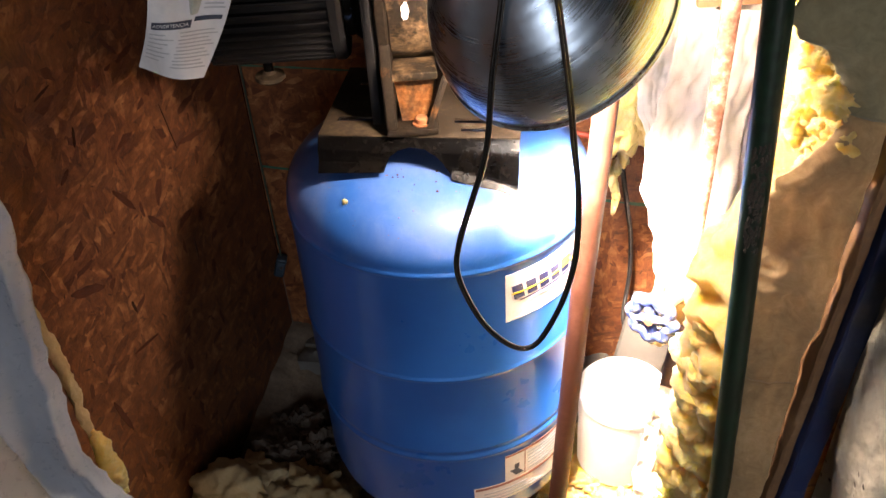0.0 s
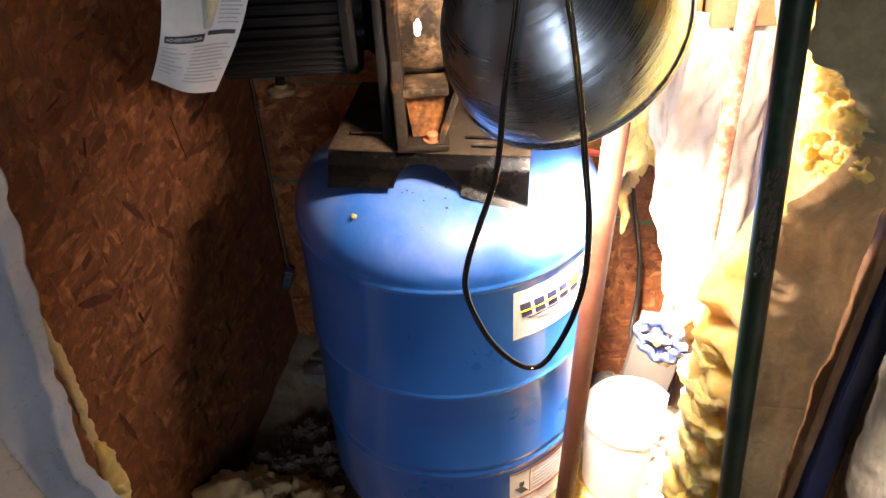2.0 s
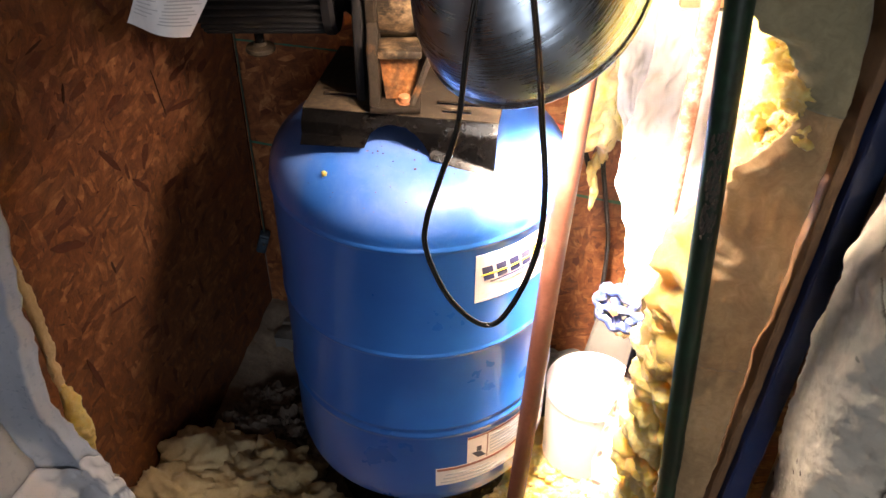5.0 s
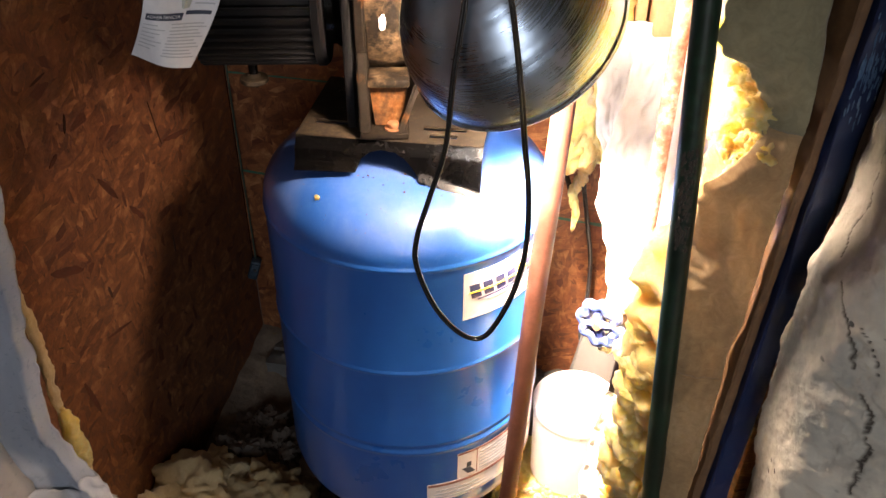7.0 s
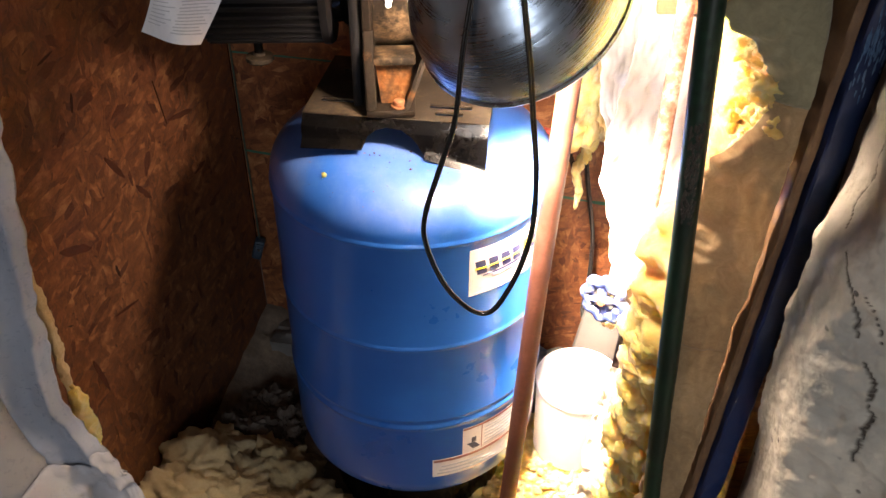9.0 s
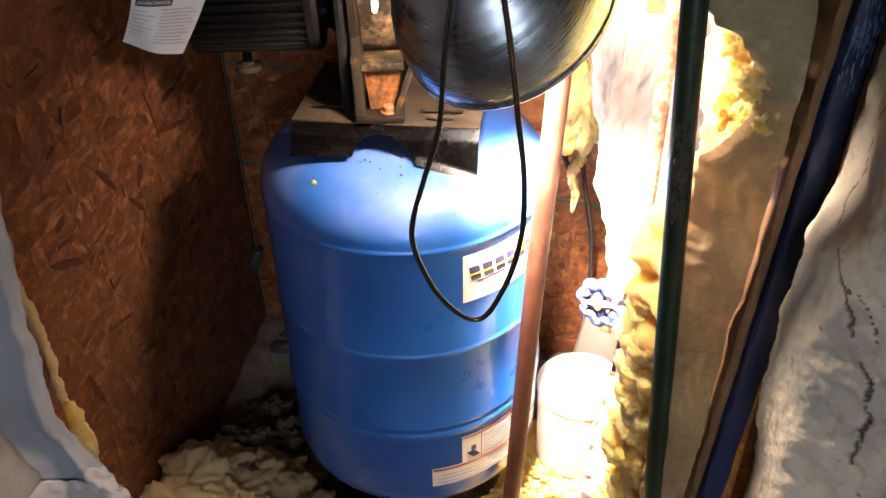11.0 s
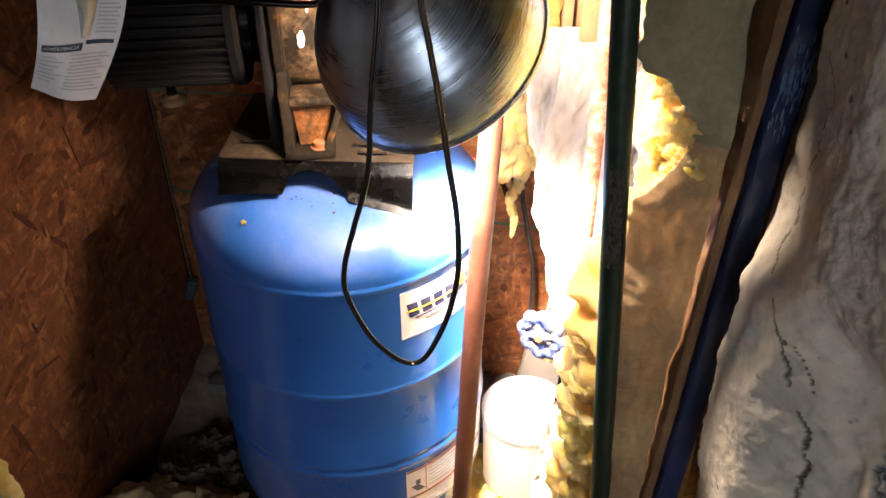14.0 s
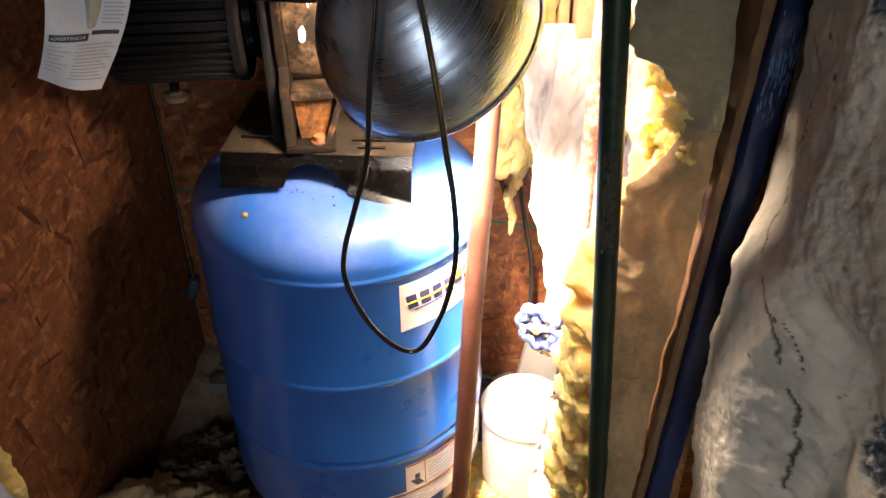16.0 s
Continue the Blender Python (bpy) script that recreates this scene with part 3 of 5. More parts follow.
def pressure_tank():
    tank = thing("pressure_tank", "blue enamelled steel pressure tank with dusty dome", "tank")
    prof = [(0.0, 0.075), (0.12, 0.078), (0.168, 0.086), (0.190, 0.097), (0.200, 0.112), (R, 0.135), (R, 0.253)]
    prof += [(R, 0.2565), (R + 0.0010, 0.2590), (R + 0.0026, 0.2625), (R + 0.0026, 0.2655), (R + 0.0008, 0.269), (R, 0.272), (R, 0.2755), (R + 0.0009, 0.2785), (R + 0.0009, 0.2805), (R, 0.2835)]
    for z in (0.4228, 0.5982):
        prof += [(R, z - 0.006), (R + 0.0004, z - 0.004), (R + 0.0019, z - 0.0014), (R + 0.0019, z + 0.0014), (R + 0.0004, z + 0.004), (R, z + 0.006)]
    prof += [(R, 0.6085)]
    for i in range(1, 21):
        a = math.pi / 2 * i / 20
        prof.append((R * math.cos(a) ** 0.47, 0.608 + 0.070 * math.sin(a)))
    prof[-1] = (0.0, 0.678)
    part("shell", lathe(prof, 128), TANK, tank)
    part("base_ring", lathe([(0.148, -0.03), (0.152, -0.03), (0.156, 0.0), (0.150, 0.088), (0.146, 0.088), (0.150, 0.0), (0.148, -0.03)], 64), BLACK, tank, "black steel base ring")

    def patch(a0, a1, z0, z1, lift, n=16, slant=0.0):
        def at(u, v):
            a = radians(a0 + (a1 - a0) * u) + slant * (v - 0.5)
            r = R + lift
            return (r * math.cos(a), r * math.sin(a), z0 + (z1 - z0) * v)
        return sheet(at, n, 1, 0.0004)

    lab = part("label", patch(-69.8, -22.0, 0.507, 0.583, 0.0008), LABEL, tank, "white maker's label with a navy and yellow mark")
    for i in range(7):
        a = -67.0 + i * 5.6
        part("mark_block", patch(a, a + 4.2, 0.541, 0.563, 0.0015, 4, -0.02), NAVY, lab)
        part("mark_block", patch(a - 0.6, a + 4.9, 0.5500, 0.5522, 0.0021, 4), YELLOW, lab)
    part("mark_block", patch(-45.0, -40.2, 0.552, 0.566, 0.0026, 4), YELLOW, lab)
    part("mark_stripe", patch(-64.0, -24.0, 0.5365, 0.5385, 0.0015), NAVY, lab)
    part("mark_stripe", patch(-60.0, -24.0, 0.5315, 0.5362, 0.0015), VIOLET, lab)
    part("small_print", patch(-68.0, -57.0, 0.5085, 0.5102, 0.0015, 6), PRINT, lab)
    part("small_print", patch(-34.0, -24.0, 0.522, 0.526, 0.0015, 6), NAVY, lab)

    low = part("warning_label", patch(-70.6, -20.0, 0.190, 0.247, 0.0008), LABEL, tank, "white and maroon warning label")
    part("warning_band", patch(-84.0, -20.0, 0.150, 0.1895, 0.0008, 24), LABEL, low)
    part("maroon_line", patch(-70.4, -20.0, 0.243, 0.2465, 0.0015), MAROON, low)
    part("maroon_line", patch(-83.5, -20.0, 0.1835, 0.1885, 0.0015), MAROON, low)
    part("maroon_line", patch(-61.6, -61.2, 0.192, 0.243, 0.0015, 2), MAROON, low)
    part("warning_mark", patch(-66.4, -64.2, 0.212, 0.222, 0.0015, 4), INK, low)
    part("warning_mark", patch(-67.2, -63.4, 0.197, 0.211, 0.0015, 4, -0.05), INK, low)
    for i in range(6):
        part("small_print", patch(-60.0, -24.0 - 3 * (i % 2), 0.197 + i * 0.0072, 0.2 + i * 0.0072, 0.0015), PRINT, low)
    for i in range(3):
        part("small_print", patch(-82.0 + i, -52.0 - 4 * i, 0.156 + i * 0.008, 0.1585 + i * 0.008, 0.0015), PRINT, low)
    return tank


tank = pressure_tank()


def dome_z(x, y):
    r = min(0.999, (math.hypot(x, y) / R) ** (1 / 0.47))
    return 0.608 + 0.070 * math.sqrt(1 - r * r)


def dome_crumbs():
    bm = bmesh.new()
    rnd = random.Random(4)
    spots = [(-0.056, -0.102, 0.002), (-0.050, -0.099, 0.0024), (-0.043, -0.104, 0.0018), (-0.030, -0.120, 0.0017), (-0.003, -0.135, 0.0026), (-0.004, -0.118, 0.002), (-0.002, -0.098, 0.0026), (-0.05, -0.165, 0.0016), (0.01, -0.09, 0.003)]
    for _ in range(46):
        a, r = rnd.uniform(-2.9, -1.1), rnd.uniform(0.09, 0.19)
        spots.append((r * math.cos(a), r * math.sin(a), rnd.uniform(0.0005, 0.0013)))
    for i, (x, y, s) in enumerate(spots):
        s *= 0.62
        clump(bm, (x, y, dome_z(x, y) + s * 0.4), (s, s, s * 0.7), i, 2 if s > 0.0015 else 1, 0.4)
    thing("dome_crumbs", "small pale and rusty crumbs scattered on the tank dome", "debris", bm, IRON_RUST, "", "stuff")


dome_crumbs()
speck = bmesh.new()
clump(speck, (-0.1145, -0.129, dome_z(-0.1145, -0.129) + 0.004), (0.0030, 0.0028, 0.0036), 31, 3, 0.5)
thing("fibre_crumb", "small yellow fibreglass crumb on the tank dome", "debris", speck, FIBRE)


# ---- pump and its bracket ----
def pump_bracket():
    """Bent steel stand: slotted top plate, flared front and rear skirts with an arch."""
    m = Matrix.Translation((-0.0067, 0.0, 0.722)) @ Matrix.Rotation(radians(-10), 4, "Z")
    stand = thing("pump_bracket", "dusty black steel pump stand on the tank dome", "bracket", at=(0, 0, 0))
    half, deep = 0.122, 0.091
    xs = sorted({-half, half, -0.106, -0.062, 0.040, 0.096, 0.050, 0.086, *[half * (i / 10 - 1) for i in range(1, 20)]})
    ys = sorted({-deep, deep, -0.056, -0.046, -0.076, -0.066, 0.04, 0.046, 0.0})
    bm = bmesh.new()
    grid = {(x, y): bm.verts.new((x, y, 0)) for x in xs for y in ys}
    for x0, x1 in zip(xs, xs[1:]):
        for y0, y1 in zip(ys, ys[1:]):
            cx, cy = (x0 + x1) / 2, (y0 + y1) / 2
            slot = (-0.056 < cy < -0.046 and (-0.106 < cx < -0.062 or 0.040 < cx < 0.096)) or (-0.076 < cy < -0.066 and 0.050 < cx < 0.086) or (0.04 < cy < 0.046 and abs(cx) > 0.05 and abs(cx) < 0.1)
            if not slot:
                bm.faces.new((grid[x0, y0], grid[x1, y0], grid[x1, y1], grid[x0, y1]))
    bmesh.ops.delete(bm, geom=[v for v in bm.verts if not v.link_faces], context="VERTS")
    bmesh.ops.recalc_face_normals(bm, faces=bm.faces)
    bmesh.ops.solidify(bm, geom=bm.faces[:], thickness=0.003)
    bmesh.ops.transform(bm, matrix=m, verts=bm.verts)
    part("top_plate", bm, DUSTY, stand)

    def skirt(sign):
        """Hangs from the fold, cut by a flat-topped arch; its two feet flare out in a lip."""
        feet = ((-half, 0.039), (-0.040, 0.036), (0.040, 0.041), (half, 0.060))
        arch = ((-0.040, 0.036), (-0.034, 0.021), (-0.024, 0.013), (-0.010, 0.0105), (0.010, 0.0115), (0.022, 0.017), (0.032, 0.028), (0.040, 0.041))
        def drop(x):
            table = arch if abs(x) < 0.040 else feet
            return float(np.interp(x, [p[0] for p in table], [p[1] for p in table]))
        def at(u, v):
            x = -half + 2 * half * u
            d = drop(x)
            s = v * d
            bend = 0.010 * (1 - math.cos(min(1.0, s / 0.014) * math.pi / 2)) + s * (0.10 + 0.16 * max(0.0, x / half))
            lip = max(0.0, s - (d - 0.010)) * 0.9 if abs(x) > 0.04 else 0.0
            z = -s if s > 0.014 else -0.014 * (1 - math.cos(s / 0.014 * math.pi / 2)) * 0.6 - 0.4 * s
            return (x, sign * (deep + bend + lip), z - 0.0016)
        bm = sheet(at, 122, 22, 0.0026)
        bmesh.ops.transform(bm, matrix=m, verts=bm.verts)
        return bm
    part("front_skirt", skirt(-1), SKIRT, stand, "glossy black front skirt with an arched cut-out")
    part("rear_skirt", skirt(1), SKIRT, stand)
    return stand


pump_bracket()


def x_turn(profile, x0=0.0, y=0.0, z=0.0, steps=64):
    """A lathe about an axis along x: profile of (radius, x)."""
    return lathe(profile, steps, Matrix.Translation((x0, y, z)) @ Matrix.Rotation(radians(90), 4, "Y"))


def water_pump():
    pump = thing("water_pump", "black jet pump with rusty cast-iron casing on its stand", "pump", at=(-0.02, 0.02, 0.722))
    cy, cz = 0.032, 0.868
    piece("motor_shell", x_turn([(0.0, -0.285), (0.052, -0.285), (0.070, -0.279), (0.078, -0.262), (0.079, -0.115), (0.076, -0.104), (0.0, -0.104)], 0, cy, cz), MOTOR, pump)
    for i in range(40):
        a = radians(i * 9)
        m = Matrix.Translation((0, cy, cz)) @ Matrix.Rotation(a, 4, "X")
        bm = box((-0.262, -0.0022, 0.076), (-0.112, 0.0022, 0.0868), 0.0012, m)
        piece("cooling_fin", bm, MOTOR, pump)
    piece("end_band", x_turn([(0.0862, -0.113), (0.0885, -0.112), (0.0885, -0.103), (0.084, -0.098), (0.05, -0.097), (0.05, -0.113), (0.0862, -0.113)], 0, cy, cz), MOTOR, pump)
    piece("end_bell", x_turn([(0.062, -0.100), (0.060, -0.088), (0.070, -0.078), (0.086, -0.072), (0.086, -0.066), (0.0, -0.066)], 0, cy, cz), BLACK, pump)
    # mounting flange and casing
    piece("seal_plate", box((-0.0760, -0.062, 0.724), (-0.0640, 0.105, 0.985), 0.004), MOTOR, pump, "dusty black seal plate")
    flange = x_turn([(0.0, -0.0615), (0.104, -0.0615), (0.107, -0.059), (0.107, -0.050), (0.104, -0.047), (0.0, -0.047)], 0, cy + 0.006, cz + 0.004, 10)
    piece("flange", flange, IRON, pump)
    casing = x_turn([(0.0, -0.050), (0.0985, -0.050), (0.0985, 0.020), (0.094, 0.030), (0.094, 0.075), (0.086, 0.090), (0.0, 0.092)], 0, cy + 0.006, cz + 0.004, 14)
    bmesh.ops.bevel(casing, geom=[e for e in casing.edges if e.is_manifold and e.calc_face_angle(0) > 0.3], offset=0.004, segments=2, affect="EDGES")
    piece("casing", casing, IRON_TAN, pump, "rust-stained cast-iron casing")
    # foot: base pad, two side ribs, sloping back, bolt
    piece("foot_pad", box((-0.058, -0.092, 0.7235), (0.004, 0.03, 0.7325), 0.0025), IRON, pump)
    for bottom, top, w in ((-0.058, -0.060, 0.013), (-0.012, 0.016, 0.008)):
        bm = bmesh.new()
        shape = [(-0.090, 0.731), (-0.082, 0.760), (-0.074, 0.800), (-0.02, 0.86), (0.03, 0.86), (0.03, 0.731)]
        shift = [bottom + (top - bottom) * min(1.0, (z - 0.731) / 0.065) for y, z in shape]
        a = [bm.verts.new((x, y, z)) for x, (y, z) in zip(shift, shape)]
        b = [bm.verts.new((x + w, y, z)) for x, (y, z) in zip(shift, shape)]
        bm.faces.new(a), bm.faces.new(b[::-1])
        for i in range(len(a)):
            j = (i + 1) % len(a)
            bm.faces.new((a[i], a[j], b[j], b[i]))
        bmesh.ops.recalc_face_normals(bm, faces=bm.faces)
        bmesh.ops.bevel(bm, geom=bm.edges[:], offset=0.002, segments=2, affect="EDGES")
        piece("foot_rib", bm, IRON, pump)
    def web(u, v):
        wide = 0.015 + 0.014 * v
        return (-0.024 + wide * (2 * u - 1) + 0.006 * v, -0.070 + 0.018 * v, 0.7335 + 0.055 * v)
    piece("foot_web", sheet(web, 8, 8, 0.004), IRON_RUST, pump, "orange rusted web")
    piece("foot_ledge", box((-0.047, -0.074, 0.786), (0.006, -0.030, 0.797), 0.003), IRON_TAN, pump)
    bolt = Matrix.Translation((-0.016, -0.079, 0.7335))
    piece("foot_bolt", lathe([(0.0, 0.0), (0.011, 0.0), (0.011, 0.002), (0.0075, 0.002), (0.0075, 0.0075), (0.006, 0.0088), (0.0, 0.0088)], 12, bolt), RUST_BOLT, pump, "rusted bolt head")
    # chips of bare white paint on the casing
    for i, (x, z, s) in enumerate(((-0.026, 0.866, 0.0062), (-0.012, 0.905, 0.0028), (-0.016, 0.899, 0.0018), (0.0, 0.908, 0.0016))):
        y = cy + 0.006 - math.sqrt(0.0985 ** 2 - (z - cz - 0.004) ** 2) + 0.0005
        piece("paint_chip", clump(bmesh.new(), (x, y, z), (s * 0.6, 0.0011, s * 1.5), i + 3, 3, 0.5), LABEL, pump)
    # levelling foot under the motor
    piece("motor_stud", tube([(-0.211, 0.055, 0.748), (-0.211, 0.055, 0.775), (-0.211, 0.052, 0.805)], 0.0065, 12), BLACK, pump)
    piece("motor_pad", lathe([(0.0, 0.0), (0.017, 0.0), (0.020, 0.003), (0.019, 0.008), (0.013, 0.010), (0.009, 0.010), (0.008, 0.014), (0.0, 0.014)], 32, Matrix.Translation((-0.211, 0.055, 0.7385))), DUSTY, pump, "dusty round foot pad")
    # bent rod over the motor, terminal cover
    rod = smooth_path([(-0.20, -0.075, 0.955), (-0.14, -0.085, 0.930), (-0.06, -0.088, 0.921), (-0.012, -0.089, 0.917), (0.001, -0.089, 0.921), (0.005, -0.085, 0.937), (0.006, -0.06, 0.985)], 8)
    piece("bent_rod", tube(rod, 0.0042, 10, n=1), BLACK, pump, "black bent steel rod")
    piece("wiring_cover", box((-0.235, -0.062, 0.925), (-0.120, 0.09, 0.985), 0.008), MOTOR, pump)
    piece("cover_screw", box((-0.155, -0.066, 0.928), (-0.143, -0.061, 0.94), 0.0015), DUSTY, pump)
    return pump


water_pump()


# ---- hanging paper tag ----
def paper_tag():
    tag = thing("paper_tag", "curled white instruction leaflet hanging from the motor", "paper", at=(-0.2, -0.18, 1.0))
    a, b, c, d = Vector((-0.276, -0.225, 0.895)), Vector((-0.2165, -0.228, 0.883)), Vector((-0.240, -0.215, 1.03)), Vector((-0.158, -0.190, 1.03))
    def at(u, v, lift=0.0):
        q = (a * (1 - u) + b * u) * (1 - v) + (c * (1 - u) + d * u) * v
        bow = 0.016 * math.sin(v * 2.6 + 0.3) + 0.007 * math.sin(u * 3.1 + v * 2.0) - 0.006 * math.cos(u * 5 + v * 7)
        return q + Vector((0.15, -1, 0.1)).normalized() * (bow + lift) + Vector((0.010 * math.sin(v * 3.4), 0, 0))
    piece("leaf", sheet(lambda u, v: at(u, v), 20, 36, 0.0005), PAPER, tag)
    def strip(u0, u1, v0, v1, mat, name="small_print"):
        piece(name, sheet(lambda u, v: at(u0 + (u1 - u0) * u, v0 + (v1 - v0) * v, 0.0009), 8, 3), mat, tag)
    strip(0.06, 0.56, 0.318, 0.365, INK, "title_bar")
    strip(0.59, 0.94, 0.352, 0.378, INK, "title_bar")
    for i in range(11):
        strip(0.44 + 0.02 * (i % 2), 0.94 - 0.05 * (i % 3), 0.07 + i * 0.022, 0.078 + i * 0.022, PRINT)
    for i in range(7):
        strip(0.05, 0.26 + 0.06 * (i % 3), 0.10 + i * 0.03, 0.107 + i * 0.03, PRINT)
    for i in range(14):
        strip(0.68, 0.95 - 0.03 * (i % 2), 0.42 + i * 0.025, 0.43 + i * 0.025, PRINT)
    def bagat(u, v):
        w = 0.10 + 0.50 * v
        q = at(0.58 - w * 0.62 + w * u, 0.40 + 0.75 * v, 0.0)
        puff = 0.016 * math.sin(math.pi * u) * (0.4 + 0.6 * v) + 0.003 * fbm(q, 60.0)
        return q + Vector((0, -1, 0.1)) * (puff + 0.002)
    piece("green_panel", sheet(bagat, 18, 24, 0.0006), TAGGREEN, tag, "grey-green printed picture panel")
    # the printed heading
    words = bpy.data.curves.new("heading", "FONT")
    words.body, words.size, words.align_x, words.align_y = "ADVERTENCIA", 1.0, "LEFT", "CENTER"
    tmp = bpy.data.objects.new("heading", words)
    scene.collection.objects.link(tmp)
    dg = bpy.context.evaluated_depsgraph_get()
    me = bpy.data.meshes.new_from_object(tmp.evaluated_get(dg))
    bpy.data.objects.remove(tmp)
    xs = [v.co.x for v in me.vertices]
    lo, hi = min(xs), max(xs)
    for v in me.vertices:
        v.co = at(0.08 + 0.45 * (v.co.x - lo) / (hi - lo), 0.3415 + 0.030 * v.co.y, 0.0016)
    me.materials.append(PAPER)
    keep(new("heading", me), tag)
    piece("tie", tube([(-0.20, -0.175, 1.03), (-0.19, -0.12, 1.0), (-0.19, -0.06, 0.985)], 0.0008, 6), PAPER, tag)
    return tag


m_ = Nodes("leaflet_picture")
m_.set("Base Color", m_.ramp(m_.noise(28.0, 5.0, 0.6), (0.35, (0.22, 0.26, 0.16)), (0.5, (0.42, 0.46, 0.40)), (0.65, (0.55, 0.58, 0.56))))
m_.set("Roughness", 0.35)
TAGGREEN = m_.mat
paper_tag()


# ---- clamp lamp ----
LAMP_POSE = Matrix.Translation(LAMP) @ AIM.to_track_quat("Z", "Y").to_matrix().to_4x4()


def bell(s):
    """Radius of the reflector at s metres along its axis (rim at 0)."""
    k = max(0.0, min(1.0, (s + 0.118) / 0.118))
    return 0.031 + (0.1160 - 0.031) * math.sin(k * math.pi / 2) ** 0.72


def clamp_lamp():
    lamp = thing("clamp_lamp", "spun aluminium clamp lamp, lit, with black cord", "lamp", at=LAMP)
    lamp.matrix_world = LAMP_POSE
    outer = [(0.030, -0.138), (0.031, -0.118)]
    for i in range(1, 41):
        s = -0.118 + 0.118 * (i / 40) ** 1.4
        ripple = 0.0002 * math.sin(i * 1.9) if 4 < i < 30 else 0.0
        outer.append((bell(s) + ripple, s))
    outer += [(0.1180, 0.001), (0.1190, 0.004), (0.1180, 0.0065), (0.1157, 0.006), (0.1147, 0.003)]
    inner = [(bell(-0.118 + 0.118 * i / 24) - 0.0012, -0.118 + 0.118 * i / 24) for i in range(23, 0, -1)] + [(0.029, -0.118), (0.0285, -0.138), (0.030, -0.138)]
    part("reflector", lathe(outer + inner, 96), ALU, lamp, "dented spun aluminium reflector")
    part("socket", lathe([(0.0, -0.200), (0.016, -0.200), (0.019, -0.196), (0.0195, -0.160), (0.023, -0.156), (0.0275, -0.150), (0.0275, -0.136), (0.020, -0.126), (0.016, -0.100), (0.0, -0.100)], 40), BLACK, lamp, "black socket")
    part("collar", lathe([(0.0305, -0.1405), (0.034, -0.139), (0.034, -0.131), (0.0315, -0.128), (0.0305, -0.1405)], 40), STEEL, lamp)
    part("collar_screw", tube([(0.030, -0.012, -0.130), (0.040, -0.014, -0.129)], 0.0045, 10, n=2), STEEL, lamp)
    part("bulb", lathe([(0.0, 0.023), (0.012, 0.0215), (0.022, 0.015), (0.028, 0.004), (0.0295, -0.007), (0.027, -0.019), (0.020, -0.039), (0.0145, -0.062), (0.013, -0.100), (0.0, -0.100)], 32), BULB_GLASS, lamp, "lit warm bulb")

    # stamped warning, wrapped on to the bell
    up = LAMP_POSE.to_3x3().inverted() @ Vector((0, 0, 1))
    base = math.atan2(-up.y, -up.x)
    def stamp(text, turn, s, size):
        words = bpy.data.curves.new("stamp", "FONT")
        words.body, words.size, words.align_x, words.align_y = text, 1.0, "CENTER", "CENTER"
        tmp = bpy.data.objects.new("stamp", words)
        scene.collection.objects.link(tmp)
        me = bpy.data.meshes.new_from_object(tmp.evaluated_get(bpy.context.evaluated_depsgraph_get()))
        bpy.data.objects.remove(tmp)
        for v in me.vertices:
            ss = s - v.co.y * size
            a = base + radians(turn) + v.co.x * size / bell(s)
            r = bell(ss) + 0.0009
            v.co = (r * math.cos(a), r * math.sin(a), ss)
        me.materials.append(INK)
        ob = new("stamped_word", me)
        ob.parent = lamp
    stamp("CAUTION", 38, -0.072, 0.0088)
    stamp("HOT", 38, -0.063, 0.0088)
    stamp("SURFACE", 38, -0.054, 0.0088)
    for i in range(3):
        s = -0.044 + i * 0.007
        def bar(u, v):
            a, ss = base + radians(32 + 14 * u), s + 0.003 * v
            return ((bell(ss) + 0.0008) * math.cos(a), (bell(ss) + 0.0008) * math.sin(a), ss)
        part("stamped_bar", sheet(bar, 8, 1), INK, lamp)
    back = LAMP_POSE.inverted()

    # flat two-core cord: one branch down in a loop, then up to the deck
    loop = [(0.056, -0.300, 1.065), (0.060, -0.318, 1.035), (0.058, -0.328, 0.990), (0.048, -0.332, 0.915), (0.041, -0.333, 0.842), (0.025, -0.333, 0.785), (0.0125, -0.332, 0.738), (0.0115, -0.331, 0.700), (0.030, -0.330, 0.645), (0.053, -0.329, 0.610), (0.075, -0.329, 0.595), (0.093, -0.330, 0.606), (0.1135, -0.331, 0.654), (0.1245, -0.332, 0.705), (0.1265, -0.333, 0.745), (0.1225, -0.344, 0.8014), (0.1142, -0.357, 0.858), (0.1075, -0.360, 0.9125), (0.0978, -0.360, 0.9755), (0.0912, -0.358, 1.018), (0.088, -0.345, 1.10), (0.085, -0.31, 1.40), (0.085, -0.30, 1.985)]
    def beside(sign):
        def shift(f, way):
            turn = 0.35 + 1.1 * math.sin(f * 9.0)
            side = way.orthogonal().normalized() if abs(way.z) < 0.05 else way.cross(Vector((0, 1, 0))).normalized()
            other = way.cross(side)
            return (side * math.cos(turn * 0.5) + other * math.sin(turn * 0.5)) * 0.0015 * sign
        return shift
    bm = tube(loop, 0.0016, 10, None, 9, beside(1))
    tube(loop, 0.0016, 10, bm, 9, beside(-1))
    bmesh.ops.transform(bm, matrix=back, verts=bm.verts)
    part("cord", bm, RUBBER, lamp, "black two-core cord hanging in a loop")
    return lamp


STEEL = surface("plated_steel", (0.30, 0.30, 0.31), (0.45, 0.45, 0.46), (0.58, 0.58, 0.58), 0.3, 1.0, 20.0, 160.0, 0.15, 0.0006)
clamp_lamp()


